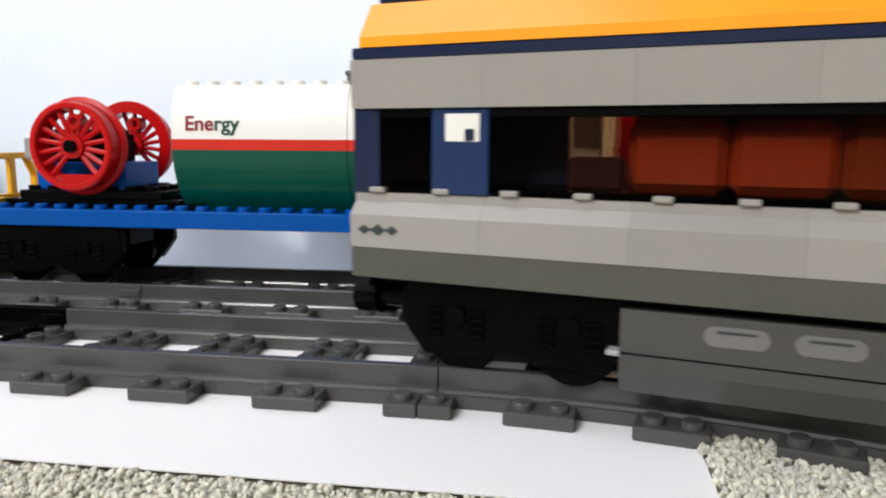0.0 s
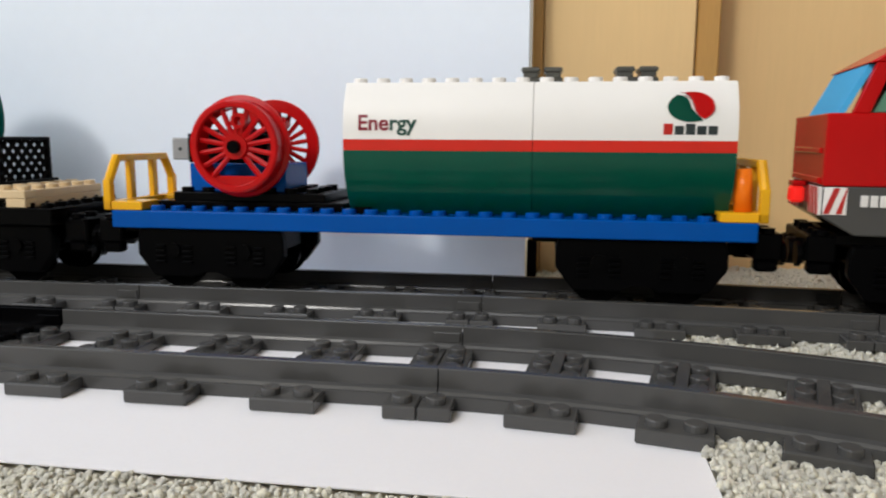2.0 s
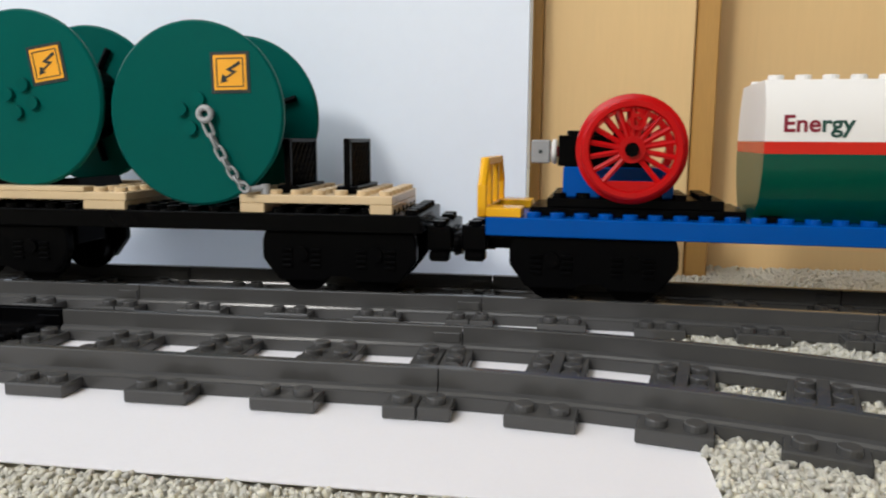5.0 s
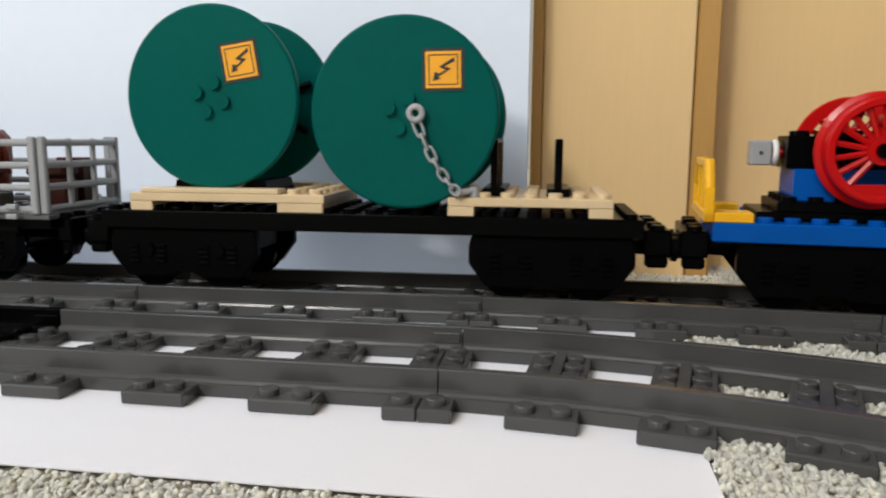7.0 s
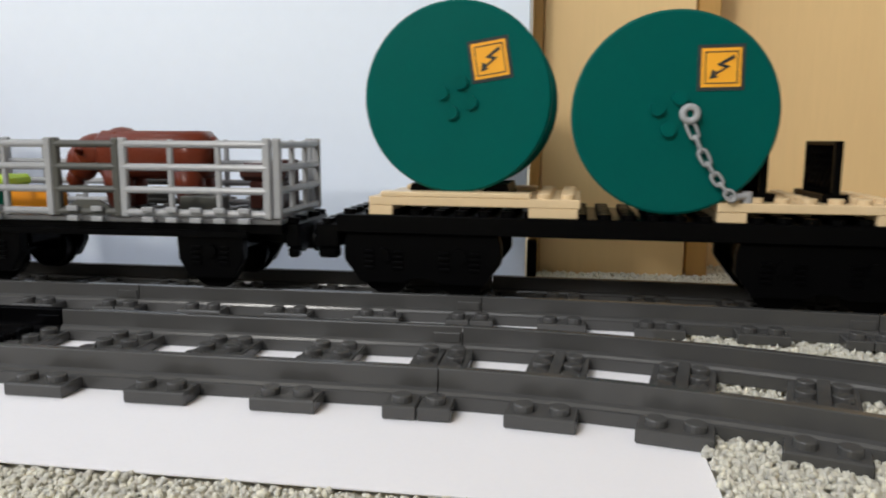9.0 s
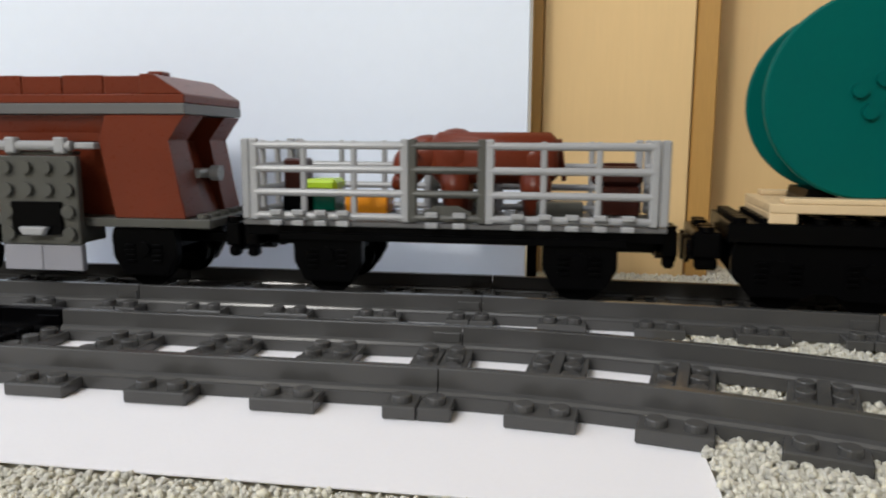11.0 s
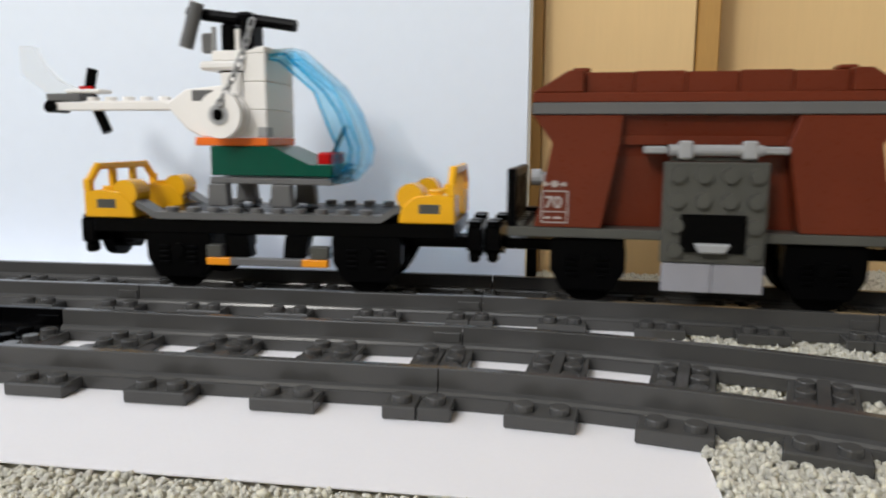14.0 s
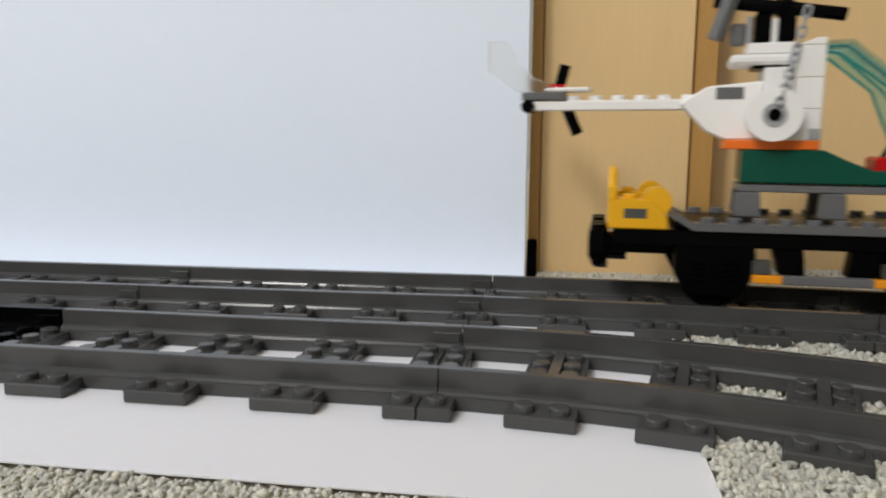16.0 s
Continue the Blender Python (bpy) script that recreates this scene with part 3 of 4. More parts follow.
def tank_wagon():
    tw = empty("tank_wagon", "blue toy flat wagon with white-green tank and red wheels", "toy wagon")
    bm = B()
    box(bm, -112, 112, -24, 24, 31, 37.3, 0.35)
    studs(bm, -100, 100, -24, -16, 37.3)
    studs(bm, -100, 100, 16, 24, 37.3)
    part("flat_bed", bm, BLUE, tw, "blue plastic flat bed with studs")
    for x in (-76, 76):
        bogie(tw, x, -1 if x < 0 else 1, 48)
        block("bogie_plate", BLACK, tw, x - 36, x + 24, -16, 16, 28.6, 30.95)
    railing(tw, -112, -1)
    railing(tw, 112, 1)
    block("lower_plate", BLACK, tw, -98, -27, -16, 16, 37.35, 40.5, stud_rows=None)
    block("upper_plate", BLACK, tw, -92, -34, -15.9, 15.9, 40.55, 43.7, stud_rows=(-92, -36, -16, 16))
    block("axle_block", BLUE, tw, -87, -50, -12, 12, 43.8, 54.2, stud_rows=None)
    block("axle_bearing", BLACK, tw, -89, -58, -9, 9, 54.3, 65.0, stud_rows=(-88, -60, -8, 8))
    block("end_pin", GREY, tw, -99.2, -92.4, -2, 6, 55.0, 63.4, "light grey square axle end", bev=0.5)
    # dark raised disc imitates the shade of a hole in the pin
    bm = B()
    rod(bm, (-95.8, -2.0, 59.2), (-95.8, -2.3, 59.2), 0.7, 10)
    part("pin_hole", bm, PRINT_DARK, tw)
    bm = B()
    rod(bm, (-92.5, 2, 59.2), (-88.9, 2, 59.2), 1.9, 12)
    part("pin_shaft", bm, RED, tw)
    bm = B()
    torus(bm, (-91.0, 2, 59.2), 3.6, 1.0, 0.0, Matrix.Rotation(radians(90), 3, "Y"), 20, 8)
    part("pin_collar", bm, WHITE, tw, "white ring", True)
    bm = B()
    rod(bm, (108.2, -18, 40.6), (107.4, -18, 54.5), 2.9, 16)
    part("marker_post", bm, plastic("clear_orange_plastic", (0.95, 0.20, 0.01), 0.12), tw, "clear orange upright post", True)
    bm = B()
    rod(bm, (-64.5, -24.5, 60.4), (-64.5, 24.5, 60.4), 2.3, 8)
    part("axle", bm, BLACK, tw)
    spoked_wheel(tw, -64.5, -19.2, 60.4, -1)
    spoked_wheel(tw, -64.5, 19.2, 60.4, 1)
    # tank: a smooth barrel with flat top, in two lengths and three colours
    def side(z):
        t = (z - 60) / 22.6
        return 23.8 * (1 - 0.24 * abs(t) ** 3) if t > 0 else 23.8 * (1 - 0.42 * abs(t) ** 2.2)

    def shell(name, x0, x1, zs, mat):
        bm = B()
        pts = [(-side(z), z) for z in zs] + [(side(z), z) for z in reversed(zs)]
        outline_x(bm, pts, x0, x1)
        bmesh.ops.recalc_face_normals(bm, faces=bm.faces)
        for e in bm.edges:
            e.smooth = e.calc_face_angle() < 0.7
        ob = part(name, bm, mat, tw)
        for p in ob.data.polygons:
            p.use_smooth = True
        return ob

    up = [63.3 + (82.4 - 63.3) * i / 9 for i in range(10)]
    low = [37.5 + (59.5 - 37.5) * i / 9 for i in range(10)]
    for x0, x1 in ((-24.8, 39.4), (39.6, 104)):
        shell("tank_panel", x0, x1, up, WHITE)
        shell("tank_stripe", x0, x1, [59.55, 61.4, 63.25], plastic("red_stripe", (0.62, 0.025, 0.015), 0.22))
        shell("tank_base", x0, x1, low, GREEN)
    for i in range(16):
        for y in (-14, 14):
            bm = B()
            stud(bm, -20.8 + 8.05 * i, y, 82.4)
            part("tank_stud", bm, WHITE, tw)
    for x in (34.5, 66.5):
        bm = B()
        box(bm, x, x + 14.5, -7, 5, 82.5, 84.8, 0.5)
        for dx in (3.4, 11.1):
            box(bm, x + dx - 2.6, x + dx + 2.6, -7.4, 4, 84.2, 86.6, 0.5)
            box(bm, x + dx - 3.2, x + dx + 3.2, -7.8, 4, 86.4, 88.2, 0.6)
        part("tank_hatch", bm, OLD, tw, "dark grey hatch clips")
    for x in (-20, 99):
        bm = B()
        prism(bm, [(x - 3, 37.35), (x + 3, 37.35), (x + 3, 39.5), (x - 3, 39.5)], -19, 19)
        part("saddle", bm, BLACK, tw)

    def skin(z):
        return -side(z) - 0.12

    word = letters("word", "Energy", 5.2, TEXT_MAROON, tw, -19.4, skin(68.5), 66.4, 20.2)
    me = word.data
    me.materials.append(plastic("dark_green_print", (0.012, 0.06, 0.045), 0.3))
    for p in me.polygons:
        if p.center.x > -8.5 * MM:
            p.material_index = 1
    for v in me.vertices:
        z = v.co.z / MM
        v.co.y += (skin(z) - skin(68.5)) * MM
    # round emblem of two drops, and its lettering as bars
    def drop(name, pts, mat):
        bm = B()
        vs = [bm.verts.new((x, skin(69) - 0.1, z)) for x, z in pts]
        bm.faces.new(vs)
        r = bmesh.ops.extrude_face_region(bm, geom=list(bm.faces))
        bmesh.ops.translate(bm, verts=[v for v in r["geom"] if isinstance(v, bmesh.types.BMVert)], vec=(0, 1.6, 0))
        bmesh.ops.recalc_face_normals(bm, faces=bm.faces)
        part(name, bm, mat, tw)

    cx, cz, a, b = 89.3, 74.0, 7.2, 4.7
    bend = [(-4.2, 4.1), (-2.6, 3.9), (-1.0, 3.0), (0.0, 1.4), (0.5, -0.4), (1.1, -2.0), (2.2, -3.3), (4.0, -4.2)]
    rim = [(cx + a * math.cos(radians(t)), cz + b * math.sin(radians(t))) for t in range(0, 360, 6)]
    green_rim = [q for i, q in enumerate(rim) if 126 <= i * 6 <= 300]
    red_rim = [q for i, q in enumerate(rim) if i * 6 >= 312] + [q for i, q in enumerate(rim) if i * 6 <= 116]
    drop("emblem_green", [(cx + x - 0.45, cz + z - 0.35) for x, z in reversed(bend)] + green_rim, GREEN)
    drop("emblem_red", [(cx + x + 0.5, cz + z + 0.35) for x, z in bend] + red_rim, RED)
    for k, m in enumerate((PRINT_RED, PRINT_DARK, PRINT_DARK, PRINT_DARK, PRINT_DARK)):
        z1 = 68.7 if k in (0, 2) else 68.0
        block("lettering_bar", m, tw, 81.0 + 3.45 * k, 83.9 + 3.45 * k, skin(67) - 0.1, skin(67) + 0.6, 65.2, z1, bev=0.1)
    return tw


# ---- spool wagon ----
def spool(wagon, x, z, R, chained, tilt):
    sp = empty("cable_spool", "dark green cable spool with orange sticker and grey chain" if chained else
               "dark green cable spool with a tilted orange sticker", "cable spool", "cable spools")
    for y0, y1 in ((-24.0, -21.2), (15.2, 18.0)):
        bm = B()
        n = 64
        prof = [(0.01, y0), (R - 0.8, y0), (R, y0 + 0.8), (R, y1 - 0.8), (R - 0.8, y1), (0.01, y1)]
        rings = [[bm.verts.new((x + r * math.cos(2 * math.pi * i / n), yy, z + r * math.sin(2 * math.pi * i / n))) for i in range(n)] for r, yy in prof]
        for a, b in zip(rings, rings[1:]):
            for i in range(n):
                j = (i + 1) % n
                bm.faces.new((a[i], b[i], b[j], a[j]))
        bmesh.ops.remove_doubles(bm, verts=bm.verts, dist=0.05)
        bmesh.ops.recalc_face_normals(bm, faces=bm.faces)
        part("disc", bm, TEAL, sp)
    bm = B()
    rod(bm, (x, -21.4, z), (x, 15.4, z), 16, 32)
    core = part("core", bm, SATIN, sp, "dark spool core")
    for k in range(8):
        t = 2 * math.pi * k / 8 + 0.3
        for y in (-19.6, 13.6):
            bm = B()
            rod(bm, (x + 9 * math.cos(t), y, z + 9 * math.sin(t)), (x + 25 * math.cos(t), y, z + 25 * math.sin(t)), 1.3, 6)
            part("rib", bm, SATIN, core)
    for dx, dz in ((-5.0, 1.6), (1.6, 5.0), (5.0, -1.6), (-1.6, -5.0)):
        bm = B()
        rod(bm, (x + dx, -24.0, z + dz), (x + dx, -25.6, z + dz), 2.4, 14)
        part("stud", bm, TEAL, sp)
    # warning sticker with a lightning arrow
    sx, sz = (x + 11.4, z + 12.4) if not chained else (x + 13.4, z + 14.0)

    def flat(name, pts, y, mat, parent):
        bm = B()
        c, s = math.cos(tilt), math.sin(tilt)
        prism(bm, [(sx + px * c - pz * s, sz + px * s + pz * c) for px, pz in pts], y - 0.12, y + 0.12)
        return part(name, bm, mat, parent)

    h = 7.0
    st = flat("sticker", [(-h, -h), (h, -h), (h, h), (-h, h)], -24.15, PRINT_DARK, sp)
    st["label"] = "square orange sticker with a black lightning arrow"
    flat("sticker_field", [(-h + 1.1, -h + 1.1), (h - 1.1, -h + 1.1), (h - 1.1, h - 1.1), (-h + 1.1, h - 1.1)], -24.32, STICKER, st)
    for p in ([(-4.9, -4.9), (4.9, -4.9), (4.9, -4.6), (-4.9, -4.6)], [(-4.9, 4.6), (4.9, 4.6), (4.9, 4.9), (-4.9, 4.9)],
              [(-4.9, -4.6), (-4.6, -4.6), (-4.6, 4.6), (-4.9, 4.6)], [(4.6, -4.6), (4.9, -4.6), (4.9, 4.6), (4.6, 4.6)]):
        flat("sticker_border", p, -24.5, PRINT_DARK, st)
    flat("lightning_arrow", [(3.6, 3.8), (-1.4, 0.9), (0.9, -0.1), (-2.0, -1.7), (-1.5, -1.2), (-2.7, -0.6), (-3.5, -3.5), (-0.8, -2.9), (-1.7, -2.3), (2.6, 0.3), (0.5, 1.0), (3.9, 2.7)][::-1], -24.5, PRINT_DARK, st)
    return sp


def lattice(wagon, x):
    """A black lattice panel across the wagon on a small foot."""
    lt = block("lattice_panel", BLACK, wagon, x - 1.2, x + 1.2, -16, -14, 43.8, 63.5)
    block("lattice_post", BLACK, lt, x - 1.2, x + 1.2, 14, 16, 43.8, 63.5)
    block("lattice_rail", BLACK, lt, x - 1.2, x + 1.2, -13.9, 13.9, 62, 63.5)
    block("lattice_foot", BLACK, lt, x - 4, x + 4, -16, 16, 43.75, 46.6)
    for d in (-1, 1):
        for k in range(-3, 8):
            bm = B()
            a, b = (-14 + k * 5.0, 46.6), (-14 + k * 5.0 + 15.4, 62)
            lo, hi = max(a[0], -14), min(b[0], 14)
            if hi - lo < 1:
                continue
            p, q = (lo, 46.6 + lo - a[0]), (hi, 46.6 + hi - a[0])
            if d < 0:
                p, q = (-p[0], p[1]), (-q[0], q[1])
            rod(bm, (x + 0.25 * d, *p), (x + 0.25 * d, *q), 0.85, 6)
            part("lattice_bar", bm, BLACK, lt)


def spool_wagon():
    sw = empty("spool_wagon", "black toy flat wagon carrying two green cable spools", "toy wagon")
    bm = B()
    box(bm, -96, 96, -24, 24, 31, 37.4, 0.35)
    studs(bm, -96, 96, -24, 24, 37.4, 12)
    part("flat_bed", bm, BLACK, sw, "black plastic flat bed with studs")
    for x in (-66, 66):
        bogie(sw, x, -1 if x < 0 else 1)
    for x0, x1 in ((-84, -75.6), (-29, -12.6), (31, 40), (78, 86)):
        block("support_plate", TAN, sw, x0, x1, -23.9, 23.9, 37.45, 40.8)
    for x0, x1, s0 in ((-84, -12, -28), (31, 86, 31)):
        block("tan_plate", TAN, sw, x0, x1, -24, 24, 40.85, 43.8, "tan plastic plate with studs", (s0, x1, -24, 24))
    for y0, y1 in ((-24, -16.1), (16.1, 24)):
        block("tan_tile", TAN, sw, -79.8, -28.4, y0, y1, 43.85, 45.6, "smooth tan tile")
    for x in (-66, -42):
        s = 1 if x < -53 else -1
        bm = B()
        prism(bm, [(x - 6, 43.85), (x + 6, 43.85), (x + (1 if s > 0 else 5), 48), (x - (5 if s > 0 else 1), 48)], -14, 14)
        part("wedge", bm, BLACK, sw)
    b1 = spool(sw, -54.6, 77.4, 32.3, False, radians(9))
    turn = Matrix.Translation((-53.5 * MM, -18 * MM, 0)) @ Matrix.Rotation(radians(-1), 4, "Z") @ Matrix.Translation((53.5 * MM, 24 * MM, 0))
    for ob in b1.children_recursive:
        ob.data.transform(turn)
    b2 = spool(sw, 16.0, 71.8, 32.0, True, radians(1))
    lattice(sw, 46)
    lattice(sw, 68)
    bm = B()
    torus(bm, (20.6, -26.6, 71.6), 2.2, 1.1, 0.0, None, 18, 8)
    rod(bm, (20.6, -24.1, 71.6), (20.6, -26.5, 71.6), 2.6, 16, caps=False)
    part("chain_ring", bm, GREY, b2, "light grey ring on the disc", True)
    chain("chain_link", b2, (20.5, -26.2, 69.2), (35.0, -26.4, 45.4), GREY, 2.8, 7)
    bm = B()
    rod(bm, (34.0, -25.8, 45.5), (40.5, -22, 46.2), 1.1, 8)
    rod(bm, (40, -22, 43.9), (40, -22, 47.5), 1.6, 10)
    part("chain_hook", bm, GREY, sw)
    return sw, [b1, b2]


# ---- cattle wagon ----
def fence_panel(parent, name, p0, p1, cols, mat, z0=35.0, z1=62.8, bar=1.35, post=1.5):
    """A barred panel from p0 to p1 in plan, four rails high."""
    p0, p1 = Vector((*p0, 0)), Vector((*p1, 0))
    d = (p1 - p0)
    fp = None
    for i in range(cols + 1):
        p = p0 + d * (i / cols)
        bm = B()
        r = post if i in (0, cols) else bar * 0.8
        box(bm, p.x - r, p.x + r, p.y - r * 0.8, p.y + r * 0.8, z0, z1 + (0.6 if i in (0, cols) else 0), 0.5)
        ob = part(name if fp is None else "upright", bm, mat, fp or parent)
        fp = fp or ob
    for k in range(4):
        z = z0 + 1.7 + (z1 - z0 - 3.4) * k / 3
        bm = B()
        rod(bm, (p0.x, p0.y, z), (p1.x, p1.y, z), bar, 10)
        part("fence_bar", bm, mat, fp, smooth=False)
    return fp


def cow(wagon, x, y, z):
    """A moulded brown cow that stands with lowered head."""
    rnd = random.Random(2)
    bm = B()

    def blob(c, r, seg=14):
        ret = bmesh.ops.create_uvsphere(bm, u_segments=seg, v_segments=9, radius=1.0)
        for v in ret["verts"]:
            v.co = Vector(c) + Vector((v.co.x * r[0], v.co.y * r[1], v.co.z * r[2]))

    box(bm, x - 23, x + 23.5, y - 8, y + 8, z + 11, z + 29.4, 3.2)
    blob((x - 14, y, z + 21), (10, 8.9, 10.0))
    blob((x + 15, y, z + 20), (8.8, 8.8, 9.0))
    blob((x - 24, y, z + 21), (11, 6.5, 7.6))
    blob((x - 31.5, y, z + 17), (6.6, 5.0, 7.6))
    blob((x - 35, y, z + 10.5), (3.6, 3.4, 4))
    for s in (-1, 1):
        rod(bm, (x - 29, y + s * 4, z + 21), (x - 28, y + s * 10, z + 22), 1.8, 8, 0.6)
        for dx in (-14, 15):
            rod(bm, (x + dx, y + s * 4.6, z + 16), (x + dx + 1, y + s * 4.6, z), 6.4, 12, 4.6)
    rod(bm, (x + 23, y, z + 27), (x + 25.5, y, z + 12), 1.4, 8, 0.9)
    ob = part("toy_cow", bm, BROWN, None, "", True)
    return tagged(ob, "moulded reddish-brown toy cow standing with lowered head", "toy cow")


def cattle_wagon():
    cw = empty("cattle_wagon", "grey barred toy cattle wagon with a brown cow inside", "toy wagon")
    block("flat_bed", SATIN, cw, -72.5, 72.5, -22, 22, 29.4, 33.0, "black plastic wagon floor")
    bm = B()
    box(bm, -73, 73, -23.5, 23.5, 33.05, 34.9, 0.3)
    studs(bm, -64, 64, -16, 16, 34.9, 12)
    part("floor_plate", bm, MID, cw)
    block("side_sill", SATIN, cw, -60, 60, -23.4, -22.1, 28.0, 30.6)
    for x in (-43, 45):
        bogie(cw, x, -1 if x < 0 else 1, 33, True)
    for y in (-23.6, 23.6):
        fence_panel(cw, "fence_panel", (-68.2, y), (-14.5, y), 3, GREY)
        fence_panel(cw, "fence_panel", (14.5, y), (68.2, y), 3, GREY)
        g = fence_panel(cw, "gate", (-11.8, y), (11.8, y), 1, OLD)
        g["label"] = "dark grey barred gate"
        bm = B()
        prism(bm, [(-10, 36), (10, 36), (8, 39), (4, 41), (-4, 41), (-8, 39)], y - 0.6, y + 0.6)
        part("gate_arch", bm, OLD, g)
        for x in (-60, -52, -44, -36, -5, 4.5, 24, 33, 42, 51, 60):
            s = -1 if y < 0 else 1
            for z in (33.4, 37.0):
                block("clip", GREY, cw, x - 2.2, x + 2.2, *sorted((y + s * 1.25, y + s * 2.9)), z, z + 1.9)
    for x in (-71.6, 71.6):
        fence_panel(cw, "fence_panel", (x, -22.8), (x, 22.8), 3, GREY, z0=35.2)
    # the cow, feed, straw and boxes
    def loose(name, label, category, mat, *size, bev=0.4):
        bm = B()
        box(bm, *size, bev)
        return tagged(part(name, bm, mat), label, category)

    load = [cow(cw, 14, 1, 36.6),
            loose("black_crate", "black toy crate under the brown crate", "crate", SATIN, -64, -54, -8, 8, 36.7, 43.9),
            loose("crate", "small dark brown toy crate on a black base", "crate", UMBER, -65, -56, -4, 4, 44, 56, bev=0.8),
            loose("green_crate", "dark green toy crate beside the straw", "crate", GREEN, -53.8, -45, -5, 7, 36.7, 43.9),
            loose("feed_bowl", "lime green toy feed on a green crate", "toy feed", LIME, -56, -43.5, -8, 6, 44.0, 48.6, bev=1.4),
            loose("straw_bale", "orange-yellow toy straw bale on the wagon floor", "straw bale", AMBER, -38.5, -23, -14, -2, 36.7, 44.4),
            loose("saddle_stand", "dark brown toy saddle stand at the wagon end", "saddle stand", UMBER, 53, 66, -3, 5, 36.7, 47),
            loose("saddle", "dark brown toy saddle resting on its stand", "saddle", UMBER, 49, 67, -4, 6, 47.1, 54, bev=1.8),
            loose("crate", "tall dark brown toy crate at the wagon end", "crate", UMBER, 54, 66, 9, 17, 36.7, 55),
            loose("grey_crate", "low dark grey toy crate on the wagon floor", "crate", OLD, 30, 46, -14, -6, 36.7, 42)]
    return cw, load


# ---- hopper wagon ----
SILL = plastic("bluish_white_plastic", (0.30, 0.30, 0.33), 0.3)


def hopper_wagon():
    hw = empty("hopper_wagon", "reddish-brown toy hopper wagon with a grey chute door", "toy wagon")
    bm = B()
    box(bm, -64, 64, -24, 24, 31.2, 34.4, 0.3)
    studs(bm, 56, 64, -24, 24, 34.4)
    studs(bm, -64, -56, -24, 24, 34.4)
    part("frame", bm, OLD, hw, "dark grey frame plate with studs")
    for x in (-37, 37):
        bogie(hw, x, -1 if x < 0 else 1, 36, True)
    # corner columns that lean in to a waist and out again to the rim
    for s in (-1, 1):
        for y0, y1 in ((-24, -9), (9, 24)):
            bm = B()
            prism(bm, ([(28, 34.5), (55, 34.5), (49.3, 62.5), (56.3, 71.4), (26, 71.4), (23, 62)] if s > 0 else
                   [(-55, 34.5), (-33, 34.5), (-28, 62), (-27, 71.4), (-56.3, 71.4), (-49.3, 62.5)]), y0, y1, 0.35)
            part("corner_column", bm, BROWN, hw)
    bm = B()
    outline_x(bm, [(-14, 34.5), (14, 34.5), (17, 58), (21, 71.4), (-21, 71.4), (-17, 58)], -40, 40)
    bmesh.ops.recalc_face_normals(bm, faces=bm.faces)
    part("hopper_body", bm, BROWN, hw)
    for s in (-1, 1):
        bm = B()
        prism(bm, [(-28, 62), (26, 62), (26, 65), (-28, 65)], *((-19.8, -16) if s < 0 else (16, 19.8)))
        part("header_beam", bm, BROWN, hw)
    block("rim_band", MID, hw, -56.6, 56.6, -24.4, 24.4, 71.6, 75.4, "grey rim band")
    block("lower_lip", BROWN, hw, -56.4, 56.4, -24.2, 24.2, 75.45, 78.6)
    for s in (-1, 1):
        bm = B()
        x1 = 56.3
        pts = [(40, 78.65), (x1, 78.65), (45, 85.6), (40, 85.6)]
        prism(bm, [(s * a, b) for a, b in (pts if s > 0 else pts[::-1])], -24.1, 24.1, 0.3)
        part("rim_slope", bm, BROWN, hw)
        block("rim_stud", BROWN, hw, *sorted((s * 44, s * 38)), -15, -9, 85.65, 87.2, bev=0.6)
    for k in range(5):
        x = -40 + 16 * k
        block("rim_slope_brick", BROWN, hw, x + 0.1, x + 15.9, -20.5, 20.5, 78.65, 85.2 + 0.3 * (k % 2))
    # grey chute door with studs, handle and white sill
    bm = B()
    box(bm, -14.2, 17.2, -29, -25.8, 24.8, 56.8, 0.4)
    for i in range(4):
        for j in range(4):
            if not (j in (0, 1) and i in (1, 2)):
                rod(bm, (-10 + 7.85 * i, -28.9, 29 + 7.9 * j), (-10 + 7.85 * i, -30.6, 29 + 7.9 * j), 2.4, 16)
    door = part("chute_door", bm, OLD, hw, "dark grey studded chute door")
    # black block on the door stands in for its pocket's shade
    block("door_inset", BLACK, door, -8.5, 11, -30.4, -29.05, 28.5, 40.5)
    bm = B()
    prism(bm, [(-3.0, 28.6), (4.8, 28.6), (6.6, 31.6), (-4.6, 31.6)], -33, -29.1, 0.5)
    part("door_handle", bm, GREY, door, "light grey pull handle")
    block("sill", SILL, hw, -13.6, 1.5, -29, -26, 15.4, 24.6, "white sill under the chute")
    block("sill", SILL, hw, 1.7, 17.2, -29, -26, 15.4, 24.6)
    block("chute", OLD, hw, -12, 15, -25.7, -10, 24.9, 34.2)
    bm = B()
    rod(bm, (-13, -27.2, 60.4), (15, -27.2, 60.4), 1.8, 14)
    part("hinge_bar", bm, GREY, hw, "light grey hinge bar")
    for x0, x1 in ((-20.5, -13.2), (15.2, 23)):
        block("hinge_arm", GREY, hw, x0, x1, -27, -20, 59.2, 61.6, bev=0.5)
    for x in (-8, 11):
        block("hinge_clip", GREY, hw, x - 2.2, x + 2.2, -29.4, -25.8, 57.6, 63.4, bev=0.6)
    bm = B()
    box(bm, -12, 14, -25.9, -21, 56.9, 58.4, 0.2)
    part("hinge_plate", bm, OLD, hw)
